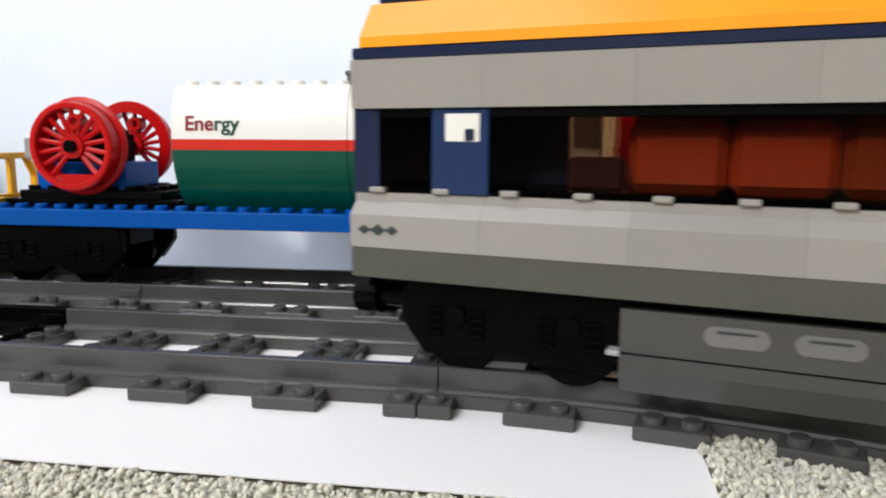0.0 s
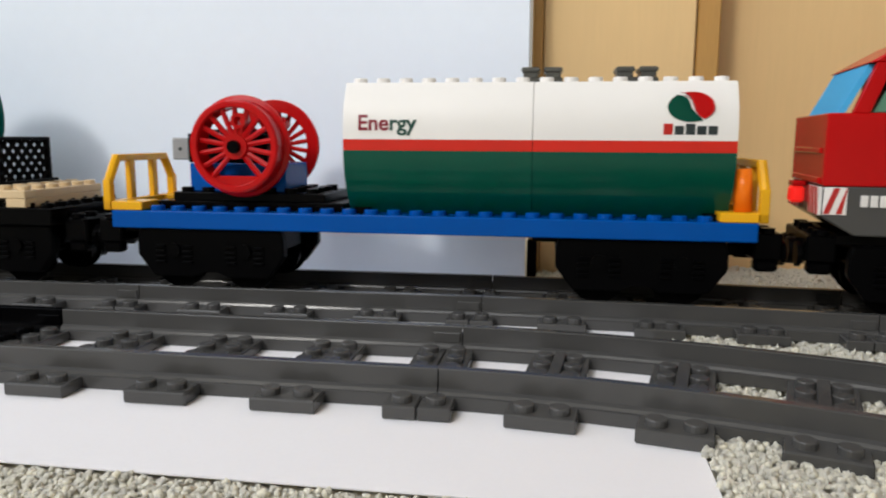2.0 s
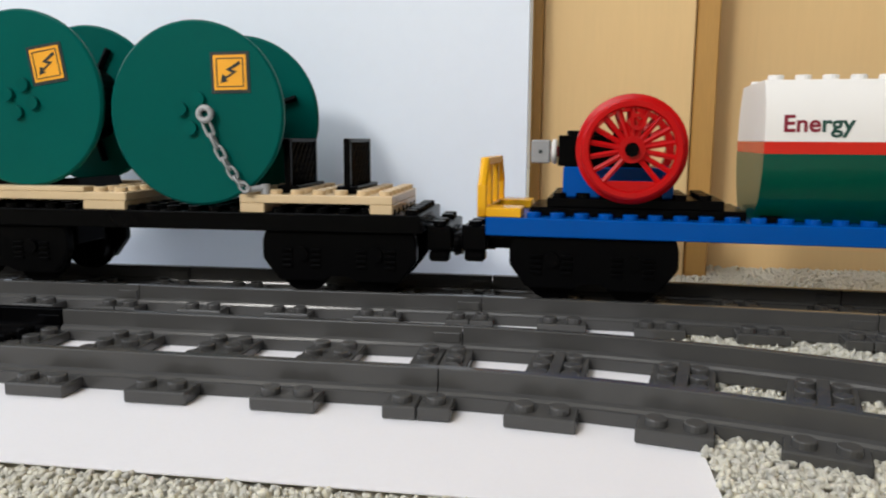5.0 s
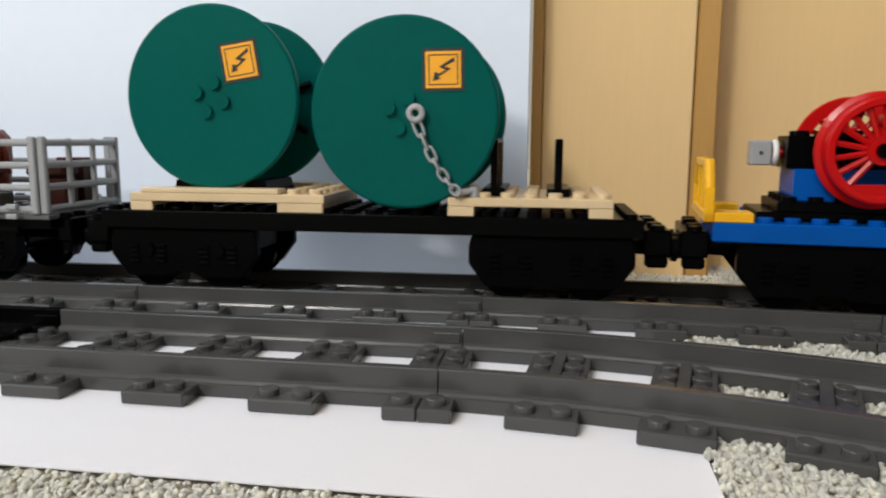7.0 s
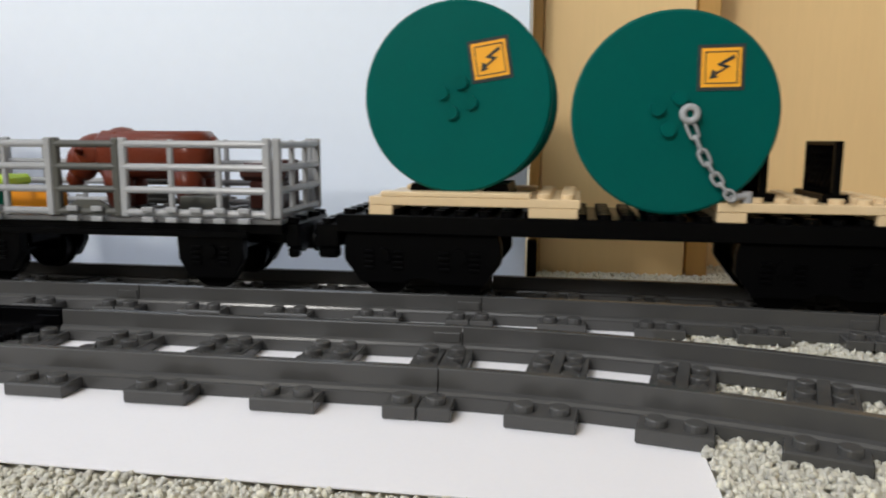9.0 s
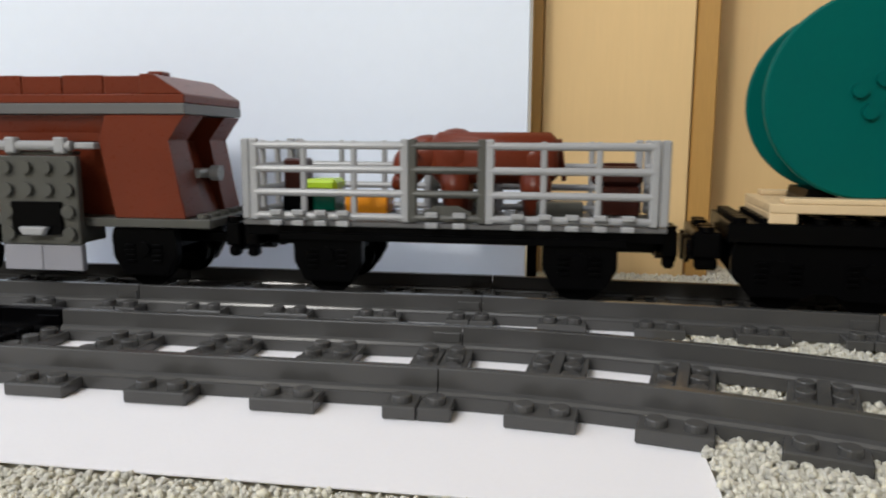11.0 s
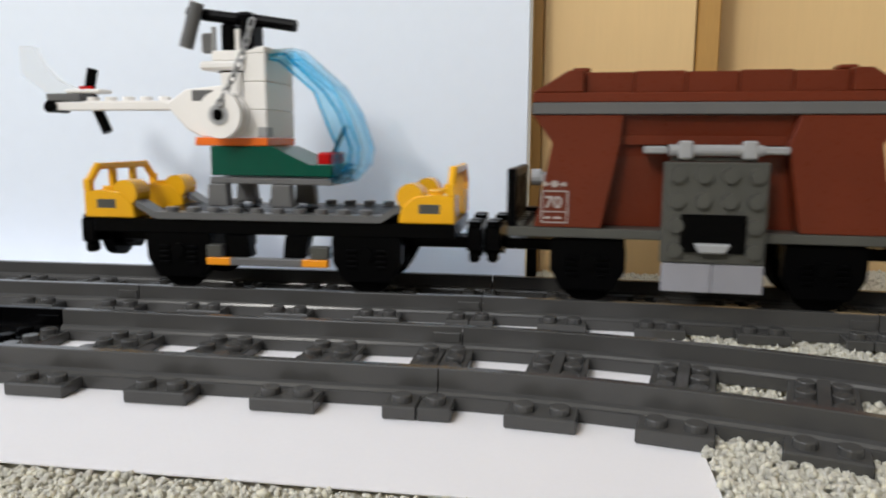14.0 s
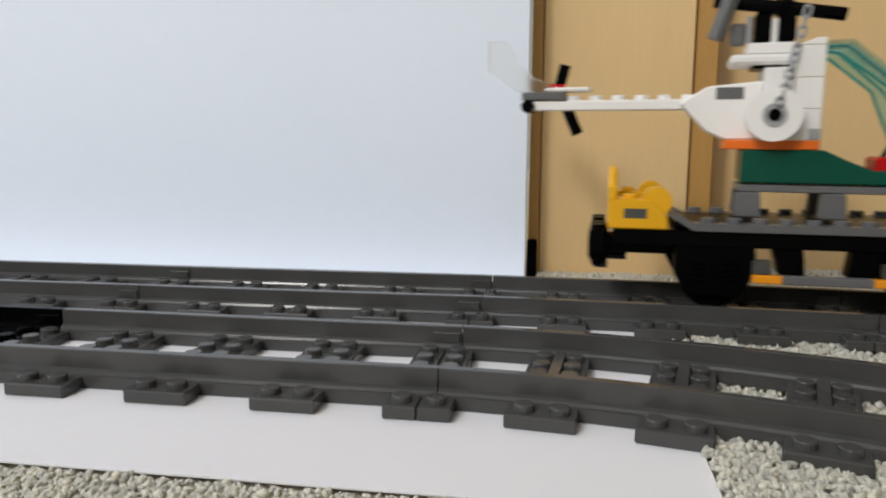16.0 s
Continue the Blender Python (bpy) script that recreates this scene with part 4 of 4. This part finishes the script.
    # print: rating box
    for x0, x1, z0, z1 in ((-52.7, -43.9, 36.0, 36.4), (-52.7, -43.9, 46.4, 46.8), (-52.7, -43.9, 39.6, 39.9), (-52.7, -52.3, 36, 46.8), (-44.3, -43.9, 36, 46.8),
                           (-51.5, -49.5, 37.4, 38.1), (-48.6, -46.0, 37.4, 38.1), (-52.3, -44.6, 48.7, 49.1), (-49.4, -47.4, 47.9, 50), (-52.2, -51.0, 48.2, 49.6), (-46.0, -44.8, 48.2, 49.6)):
        block("rating_mark", PRINT_PALE, hw, x0, x1, -24.25, -24.02, z0, z1, bev=0)
    letters("rating_number", "70", 3.9, PRINT_PALE, hw, -51.5, -24.1, 41.1, 5.6)
    # ladder strut on the ends
    for s in (-1, 1):
        bm = B()
        rod(bm, (s * 46, 0, 50), (s * 57, 0, 50), 1.9, 12)
        rod(bm, (s * 54.5, 0, 50), (s * 58, 0, 50), 3.0, 14)
        rod(bm, (s * 52.5, -9, 50), (s * 52.5, 9, 50), 1.6, 12)
        part("end_bar", bm, GREY, hw)
        bm = B()
        prism(bm, [(s * 46, 34.5), (s * 53, 34.5), (s * 43, 62), (s * 40, 62)] if s > 0 else [(s * 53, 34.5), (s * 46, 34.5), (s * 40, 62), (s * 43, 62)], -8.8, 8.8, 0.3)
        part("end_slope", bm, BROWN, hw)
    bm = B()
    for y in (-22, -14, -6, 6, 14, 22):
        box(bm, -64.2, -61.2, y - 1.9, y + 1.9, 34.45, 53, 0.5)
    box(bm, -64.2, -61.2, -24, 24, 50.6, 53.8, 0.5)
    box(bm, -64.2, -61.2, -24, 24, 34.45, 38.0, 0.5)
    part("end_railing", bm, SATIN, hw, "black plastic end railing")
    block("end_tile", SATIN, hw, -63.8, -56, 16.4, 23.8, 34.5, 37.2)
    return hw


# ---- helicopter wagon ----
def helicopter(wagon):
    he = empty("helicopter", "white and green toy helicopter with a clear blue canopy", "toy helicopter")
    bm = B()
    prism(bm, [(-24.5, 49.6), (23.4, 49.6), (23.6, 54.2), (16.4, 54.2), (15.4, 53.4), (0.4, 60.5), (-24.5, 60.5)], -12, 12, 0.4)
    part("hull", bm, GREEN, he, "dark green lower hull")
    block("hull_plate", MID, he, -25, 23.5, -12, 12, 46.6, 48.95)
    block("belt_plate", ORANGE, he, -30.4, -1.2, -12, 12, 60.6, 63.6, "orange plate")
    block("cabin_back", WHITE, he, -19, -10.2, -12, 12, 63.7, 87)
    for k in range(3):
        block("cabin_brick", WHITE, he, -10.1, -1.3, -12, 12, 63.7 + 10 * k, 73.6 + 10 * k)
    block("window_stone", GREY, he, -5.0, -1.2, -12.2, -7, 63.75, 67.5)
    bm = B()
    prism(bm, [(-10.1, 93.7), (-1.3, 93.7), (-1.3, 96.0), (-4, 96.0)], -12, 12, 0.3)
    part("cabin_top", bm, WHITE, he)
    # clear canopy: a faceted shell
    bm = B()
    path = [(-6, 94.6), (7, 94.9), (22, 82.2), (28.3, 72.4), (32.6, 60), (31.6, 54), (25.4, 48.0)]
    rows = []
    for i, (x, z) in enumerate(path):
        w = (6.5, 9, 11, 11.8, 11.8, 11.5, 11)[i]
        rows.append([bm.verts.new((x - (3 if abs(y) == 1 else 0), y * w, z - (2.5 if abs(y) == 1 and i < 3 else 0))) for y in (-1, -0.55, 0.55, 1)])
    for a, b in zip(rows, rows[1:]):
        for j in range(3):
            bm.faces.new((a[j], a[j + 1], b[j + 1], b[j]))
    for j in (0, 3):
        vs = [r[j] for r in rows]
        inner = [bm.verts.new((x, v.co.y, z)) for v, (x, z) in zip(vs, [(-7, 93), (3, 91), (17, 80), (22.5, 67), (25.5, 60.5), (25, 52), (22, 49)])]
        for i in range(len(vs) - 1):
            f = (vs[i], vs[i + 1], inner[i + 1], inner[i])
            bm.faces.new(f if j == 0 else f[::-1])
    canopy = part("canopy", bm, CYAN, he, "clear light blue canopy")
    for y in (-1, 1):
        for edge in (path, [(-7, 93), (3, 91), (17, 80), (22.5, 67), (25.5, 60.5), (25, 52), (22, 49)]):
            bm = B()
            for i, ((xa, za), (xb, zb)) in enumerate(zip(edge, edge[1:])):
                wa, wb = ((6.5, 9, 11, 11.8, 11.8, 11.5, 11)[j] for j in (i, i + 1))
                rod(bm, (xa - (2 if edge is path else 0), y * wa, za - (1.5 if edge is path and i < 3 else 0)),
                    (xb - (2 if edge is path else 0), y * wb, zb - (1.5 if edge is path and i < 2 else 0)), 0.5, 6)
            part("canopy_edge", bm, CYAN_EDGE, canopy)
    so = canopy.modifiers.new("solid", "SOLIDIFY")
    so.thickness = 0.0012
    bm = B()
    rod(bm, (18, 0, 55), (24.5, 0, 68), 0.8, 8)
    part("stick", bm, BLACK, he)
    block("red_seat", RED, he, 16.2, 21.4, -8, 8, 52.6, 58.4, bev=0.8)
    # winch drum on the near side
    bm = B()
    for y0, y1, r in ((-19.5, -17.6, 9.3), (-17.6, -13.8, 6.2), (-13.8, -12.05, 9.3)):
        rod(bm, (-16.1, y0, 71.6), (-16.1, y1, 71.6), r * 0.9, 32)
    drum = part("winch_drum", bm, WHITE, he, "white winch drum")
    bm = B()
    rod(bm, (-16.1, -20.0, 71.6), (-16.1, -19.4, 71.6), 3.7, 20)
    part("drum_hub", bm, GREY, drum, "light grey hub")
    bm = B()
    rod(bm, (-16.1, -20.4, 71.6), (-16.1, -19.9, 71.6), 2.0, 16)
    part("drum_axle", bm, BLACK, drum)
    bm = B()
    prism(bm, [(-45, 76), (-36, 66.5), (-30, 63.7), (-19, 63.7), (-19, 83), (-36, 81.5)], -8, 8, 0.5)
    part("tail_root", bm, WHITE, he)
    block("tail_grey", MID, he, -33.5, -24.5, -8.2, 8.2, 77, 81.2)
    bm = B()
    box(bm, -96.6, -38, -4, 4, 74.0, 77.2, 0.3)
    box(bm, -84, -38, -3.8, 3.8, 77.0, 77.6, 0.2)
    for i in range(6):
        stud(bm, -82 + 8 * i, 0, 77.6)
    part("tail_boom", bm, WHITE, he)
    block("tail_plate", MID, he, -100.5, -85, -4.2, 4.2, 77.7, 80.6)
    block("tail_cap", WHITE, he, -92, -76, -4, 4, 80.65, 82.2, bev=0.6)
    bm = B()
    prism(bm, [(-103, 81), (-84, 81), (-97.4, 86), (-104, 92), (-107, 99.4), (-114, 99.6), (-114, 88.5)], -1.4, 1.4, 0.3)
    part("tail_fin", bm, MILK, he, "milky clear tail fin")
    bm = B()
    rod(bm, (-98, -6, 75.4), (-98, 4, 75.4), 2.4, 14)
    part("tail_pin", bm, BLACK, he)
    rotor = block("tail_rotor", RED, he, -92, -86, 4.1, 6.4, 79, 84, "red tail rotor hub")
    for p0, p1 in (((-88.5, 82.5), (-86.3, 91)), ((-87.5, 80), (-81, 65.5))):
        bm = B()
        rod(bm, (p0[0], 6.2, p0[1]), (p1[0], 6.2, p1[1]), 2.1, 12)
        part("rotor_blade", bm, BLACK, rotor)
    # mast and folded main rotor
    block("mast_plate", WHITE, he, -29.6, -10.3, -9, 9, 88.2, 91.6, bev=1.2)
    block("mast_plate", WHITE, he, -24.6, -10.3, -8, 8, 91.7, 95.3)
    block("mast_ring", BLACK, he, -22.5, -13.5, -7, 7, 87.05, 88.1)
    block("mast_block", BLACK, he, -22.4, -17.2, -5, 5, 95.4, 105.5, bev=0.8)
    block("mast_block", BLACK, he, -15.0, -9.6, -5, 5, 95.4, 107.5, bev=1.0)
    block("mast_spacer", WHITE, he, -17.1, -15.1, -4, 4, 95.4, 103.5)
    for x in (-24.2,):
        bm = B()
        rod(bm, (x, -6.4, 95.5), (x, -6.4, 104), 0.9, 8)
        part("mast_rib", bm, GREY, he)
    blade = block("main_rotor", BLACK, he, -17, -10, -5, 5, 105.0, 109.6, bev=1.4)
    for p, q in (((-35.5, -4, 109.8), (-15, -4, 106.8)), ((-12, 0, 107.2), (5.5, 0, 104.4))):
        bm = B()
        rod(bm, p, q, 2.2, 12)
        part("rotor_arm", bm, BLACK, blade)
    bm = B()
    rod(bm, (-29.5, -8, 112.6), (-34.8, -8, 96.6), 2.6, 12)
    part("folded_blade", bm, MID, he, "grey folded rotor blade")
    block("blade_joint", MID, he, -30, -25, -6, -3, 94.7, 102, bev=0.8)
    chain("winch_chain", he, (-7.2, -9, 106), (-10.5, -12.8, 91), GREY, 0.5, 5, 0.8)
    chain("winch_chain", he, (-10.5, -13.2, 91), (-15.4, -20.9, 75), GREY, 1.0, 7, 0.8)
    # landing legs
    for x in (-22, 3.5):
        for y in (-11, 11):
            bm = B()
            prism(bm, [(x - 3.8, 38.2), (x + 4.6, 38.2), (x + 4.0, 46.5), (x - 3.2, 46.5)], y - 2.2, y + 2.2, 0.4)
            part("landing_leg", bm, MID, he)
    return he


def helicopter_wagon():
    hv = empty("helicopter_wagon", "black toy flat wagon with yellow ends carrying a helicopter", "toy wagon")
    block("flat_bed", BLACK, hv, -66, 68, -22, 22, 29.2, 34.4, "black plastic flat bed")
    bm = B()
    box(bm, -46, 47, -15.9, 15.9, 34.45, 37.0, 0.3)
    part("deck_plate", bm, BLACK, hv)
    for y0 in (-23.8, 16):
        bm = B()
        prism(bm, [(-48, 38.8), (-41, 34.6), (-40, 34.5), (42, 34.5), (49, 38.8), (49, 41), (42, 36.9), (-41, 36.9), (-48, 41)], y0, y0 + 7.8)
        bmesh.ops.recalc_face_normals(bm, faces=bm.faces)
        studs(bm, -40, 40, y0, y0 + 8, 36.9)
        part("side_tray", bm, MID, hv, "grey side tray with turned-up ends and studs")
    for s in (-1, 1):
        for y0, y1 in ((-24, -13), (13, 24)):
            bm = B()
            pts = [(48.5, 34.6), (68, 34.6), (68, 44.0), (62, 44.6), (54, 44.0), (50.5, 41), (49, 38.5)]
            prism(bm, [(s * a, b) for a, b in (pts if s > 0 else pts[::-1])], y0, y1, 0.5)
            yb = part("end_block", bm, YELLOW, hv, "yellow end block")
            # dark plate on the face stands in for the shade inside a slot
            yn = y0 - 0.06 if y0 < 0 else y1 - 0.54
            block("slot", OLD, yb, *sorted((s * 55.5, s * 63)), yn, yn + 0.6, 38.0, 41.4, bev=0.15)
            bm = B()
            rod(bm, (s * 52.4, y0 + 0.6, 43.6), (s * 52.4, y1 - 0.6, 43.6), 4.7, 20)
            part("end_lobe", bm, YELLOW, yb)
            for k in range(1, 2):
                bm = B()
                stud(bm, s * (54.0 + 7.0 * k), (y0 + y1) / 2, 44.1)
                part("end_stud", bm, YELLOW, yb)
        bm = B()
        a, b = sorted((s * 65.2, s * 68))
        for y in (-22.6, 22.6):
            box(bm, a, b, y - 1.4, y + 1.4, 44, 48.5, 0.3)
            rod(bm, ((a + b) / 2, y * 0.98, 47.5), ((a + b) / 2, y * 0.72, 53.2), 1.5, 8)
        for y in (-7, 7):
            box(bm, a + 0.3, b - 0.3, y - 1.5, y + 1.5, 36, 53.2, 0.3)
        box(bm, a, b, -17, 17, 51.6, 54.0, 0.3)
        part("end_railing", bm, YELLOW, hv, "yellow end railing")
        bogie(hv, s * 35 + 1.5, s, 41, True)
    bm = B()
    rod(bm, (-72, 0, 25.6), (-67.5, 0, 25.6), 8.2, 28)
    rod(bm, (-67.6, 0, 25.6), (-61, 0, 25.6), 5.0, 20)
    part("end_buffer", bm, BLACK, hv)
    for x0, x1 in ((-22, -16.5), (16.5, 23)):
        block("side_step", OLD, hv, x0, x1, -23.4, -19, 21.0, 25.4)
    block("side_bar", MID, hv, -13, 13.5, -24, -21, 18.2, 20.9, "grey side bar with amber ends")
    for x0, x1 in ((-22, -13.1), (13.6, 23)):
        block("amber_end", AMBER, hv, x0, x1, -24, -21, 18.2, 20.9)
    for x in (-10, 10):
        bm = B()
        prism(bm, [(x - 4, 21), (x + 4, 21), (x + (6 if x > 0 else 3), 29), (x - (3 if x > 0 else 6), 29)], -22, -16, 0.3)
        part("tank_bracket", bm, BLACK, hv)
    return hv, [helicopter(hv)]


# ---- passenger car on the near track ----
def passenger_car():
    pc = empty("passenger_car", "grey toy passenger car with orange roof and dark windows", "toy passenger car")
    L = 224
    X = -L / 2
    CAR_DARK = OLD
    bm = B()
    outline_x(bm, [(-28, 33), (28, 33), (28, 40), (-28, 40)], X + 0.5, X + L)
    part("skirt", bm, CAR_DARK, pc, "mid grey lower skirt")
    for k in range(7):
        x0 = X + 0.3 + 32 * k
        bm = B()
        outline_x(bm, [(-28.2, 40.05), (28.2, 40.05), (28.2, 47.6), (25.4, 50.6), (25.2, 52.6), (-25.2, 52.6), (-25.4, 50.6), (-28.2, 47.6)], x0 + 0.03, x0 + 31.97)
        bmesh.ops.recalc_face_normals(bm, faces=bm.faces)
        part("side_panel", bm, CAR_GREY, pc)
        bm = B()
        outline_x(bm, [(-27, 71.8), (27, 71.8), (27.4, 82.6), (-27.4, 82.6)], x0 + 0.03, x0 + 31.97)
        bmesh.ops.recalc_face_normals(bm, faces=bm.faces)
        part("cornice_panel", bm, CAR_GREY, pc)
        block("sill_stud", CAR_GREY, pc, x0 + 4, x0 + 8, -26.4, -23.5, 52.65, 54.0)
        block("sill_stud", CAR_GREY, pc, x0 + 20, x0 + 24, -26.4, -23.5, 52.65, 54.0)
    block("roof_gutter", NAVY, pc, X + 0.8, X + L, -27.6, 27.6, 82.7, 85.2, "dark blue gutter")
    bm = B()
    outline_x(bm, [(-27.8, 85.25), (27.8, 85.25), (27.8, 87.5), (22, 95.5), (-22, 95.5), (-27.8, 87.5)], X + 3, X + L)
    bmesh.ops.recalc_face_normals(bm, faces=bm.faces)
    part("roof_slope", bm, AMBER, pc, "bright orange sloped roof edge")
    block("roof", NAVY, pc, X + 5, X + L, -22, 22, 95.55, 101, "dark blue roof")
    block("end_wall", NAVY, pc, X + 0.5, X + 7, -26, 26, 52.7, 71.7)
    block("end_frame", NAVY, pc, X - 2.8, X + 0.2, -21, 21, 38, 78, "dark blue gangway frame")
    for x0, x1, m in ((20, 33.5, plastic("door_blue_plastic", (0.006, 0.022, 0.085), 0.25)), (212, 216, NAVY)):
        block("door_post", m, pc, X + x0, X + x1, -26, -23.5, 52.7, 71.7)
    block("paper_notice", PRINT_WHITE, pc, X + 23.5, X + 31.5, -26.3, -26.05, 64.5, 70.5, "white notice in the window", bev=0)
    block("notice_mark", NAVY, pc, X + 28.2, X + 30.4, -26.5, -26.32, 64.6, 67.2, bev=0)
    for x0, x1 in ((7, 20), (33.6, 211.9), (216.1, 223.5)):
        bm = B()
        box(bm, X + x0, X + x1, -25.8, -24.6, 52.75, 71.7, 0)
        part("window", bm, SMOKE, pc, "dark clear window").visible_shadow = False
        block("window_head", BLACK, pc, X + x0, X + x1, -25.9, -24, 69.6, 71.75)
    block("inner_floor", BLACK, pc, X + 7, X + L, -23, 23, 52.65, 54)
    block("inner_wall", NAVY, pc, X + 7, X + 46, -4, -2, 54, 71.6)
    seat_red = plastic("orange_red_plastic", (0.52, 0.06, 0.012), 0.3)
    seat_dark = plastic("dark_orange_plastic", (0.34, 0.05, 0.01), 0.3)
    for k in range(8):
        x = X + 62 + 20 * k
        block("seat", (seat_red, seat_red, seat_dark)[k % 3], pc, x, x + 19.6, -19, -6, 54.1, 69.4 - 0.5 * (k % 2), "orange-red seat behind the window", bev=2.0)
    block("armchair", UMBER, pc, X + 50, X + 62, -22.5, -19.2, 54.1, 61.5, "dark brown seat", bev=3)
    block("inner_wall", seat_dark, pc, X + 60, X + L, 2, 5, 54, 71.6)
    block("inner_post", TAN, pc, X + 49, X + 55, -14, -10, 54, 71.6)
    # badge
    bm = B()
    for dx, r in ((0, 1.6), (3.6, 2.0), (7.2, 1.6)):
        prism(bm, [(X + 4 + dx - r, 44.2), (X + 4 + dx, 44.2 - r * 0.7), (X + 4 + dx + r, 44.2), (X + 4 + dx, 44.2 + r * 0.7)], -28.45, -28.15)
    box(bm, X + 2.8, X + 12.4, -28.4, -28.15, 43.95, 44.45, 0)
    part("badge", bm, PRINT_DARK, pc, "small dark winged badge")
    # running gear
    bogie(pc, X + 38, -1)
    bogie(pc, X + 188, 1)
    bm = B()
    rod(bm, (X - 2, -19, 27), (X + 4, -19, 27), 4.6, 20)
    rod(bm, (X + 4, -19, 27), (X + 14, -19, 27), 2.6, 14)
    part("buffer", bm, BLACK, pc)
    block("underframe", BLACK, pc, X + 5, X + 216, -22, 22, 30.8, 32.9)
    bm = B()
    outline_x(bm, [(-24, 12.5), (24, 12.5), (26, 18), (26, 30.6), (-26, 30.6), (-26, 18)], X + 63, X + 158)
    bmesh.ops.recalc_face_normals(bm, faces=bm.faces)
    box_ob = part("equipment_box", bm, DARK_GREY, pc, "dark grey underfloor box")
    for k in range(3):
        bm = B()
        c = X + 85.5 + 16.4 * k
        pts = [(c + (4.0 if i < 9 else -4.0) + 2.1 * math.cos(radians(t)), 25.6 + 2.1 * math.sin(radians(t))) for i, t in enumerate(list(range(-80, 81, 20)) + list(range(100, 261, 20)))]
        prism(bm, pts, -26.3, -26.02)
        part("tank_print", bm, plastic("oval_print", (0.15, 0.147, 0.143), 0.35), box_ob, "pale oval print")
    for k in range(3):
        c = X + 85.5 + 16.4 * k
        block("print_bar", PRINT_DARK, box_ob, c - 3.6, c + 3.6, -26.45, -26.31, 26.3, 26.8, bev=0)
    block("panel_seam", BLACK, box_ob, X + 63.2, X + 157.8, -26.2, -25.9, 19.9, 20.2, bev=0)
    block("box_rail", GREY, pc, X + 60, X + 66, -25, -21, 20, 21.2)
    return pc


loco = locomotive()
tank = tank_wagon()
spools, spool_load = spool_wagon()
cattle, cattle_load = cattle_wagon()
hopper = hopper_wagon()
heli, heli_load = helicopter_wagon()
car = passenger_car()
for ob in car.children:
    if not ob.name.startswith("bogie"):
        ob.data.transform(Matrix.Translation((0, 0, -1.2 * MM)))


# ---- what moves ----
TRAIN = [(0, -83.6), (0.5, -67.3), (1, -53), (1.5, -39.5), (2, -19.9), (2.5, -1.5), (3, 23.6), (3.5, 47.3), (4, 74.4), (4.2, 85.0),
         (5.2, 124.5), (6.3, 162.2), (6.5, 170.8), (7, 192.2), (7.5, 208.8), (8, 230.3), (8.5, 255.2), (9, 280.6), (9.2, 292.5),
         (10.2, 360), (11.3, 429.6), (11.5, 440), (12, 470.8), (12.5, 508.3), (13, 551.3), (13.5, 600), (14, 648), (14.5, 694), (15, 738), (15.5, 786), (16, 837)]
CAR = [(0, 100.9), (0.1, 107.6), (0.3, 129.4), (0.5, 153.2), (0.7, 178.7), (0.9, 208.5), (1.1, 238), (1.4, 280), (3, 490), (16, 1500)]


def ride(thing, way, table, offset, pivot, yaw=0.0):
    rows = []
    for t, s in table:
        a, b = way(s + offset - pivot), way(s + offset + pivot)
        h = math.atan2(b[1] - a[1], b[0] - a[0])
        rows.append((t, pose((a[0] + b[0]) / 2 * MM, (a[1] + b[1]) / 2 * MM, 0, 0, 0, math.degrees(h) + yaw)))
    walk(thing, rows)


def dense(table, step):
    """The table with rows between, for a way that bends."""
    out = []
    for (t0, s0), (t1, s1) in zip(table, table[1:]):
        k = max(1, math.ceil((t1 - t0) / step))
        out += [(t0 + (t1 - t0) * i / k, s0 + (s1 - s0) * i / k) for i in range(k)]
    return out + [table[-1]]


def roll(wagon, table):
    """Turns the wheels of a wagon by the way it has gone."""
    rows, s_first = [], table[0][1]
    for (t0, s0), (t1, s1) in zip(table, table[1:]):
        k = max(1, math.ceil(abs(s1 - s0) / 11), 0)
        rows += [(t0 + (t1 - t0) * i / k, s0 + (s1 - s0) * i / k) for i in range(k)]
    rows.append(table[-1])
    for ws, x in WHEELS[wagon.name]:
        walk(ws, [(t, pose(x * MM, 0, 18.2 * MM, 0, math.degrees((s - s_first) / 8.9), 0)) for t, s in rows])


def motions():
    for thing, offset, pivot, load in ((loco, 232.6, 60, []), (tank, 0.5, 76, []), (spools, -231.5, 66, spool_load), (cattle, -421.0, 42, cattle_load),
                                       (hopper, -570.6, 42, []), (heli, -722.0, 43, heli_load)):
        for ob in (thing, *load):
            ride(ob, far_way, TRAIN, offset, pivot, -5.0 if ob.name.startswith("helicopter") and ob is not heli else 0.0)
        roll(thing, TRAIN)
    ride(car, near_way, dense(CAR, 0.5), 2.2, 75, 4.5)
    roll(car, CAR)


motions()
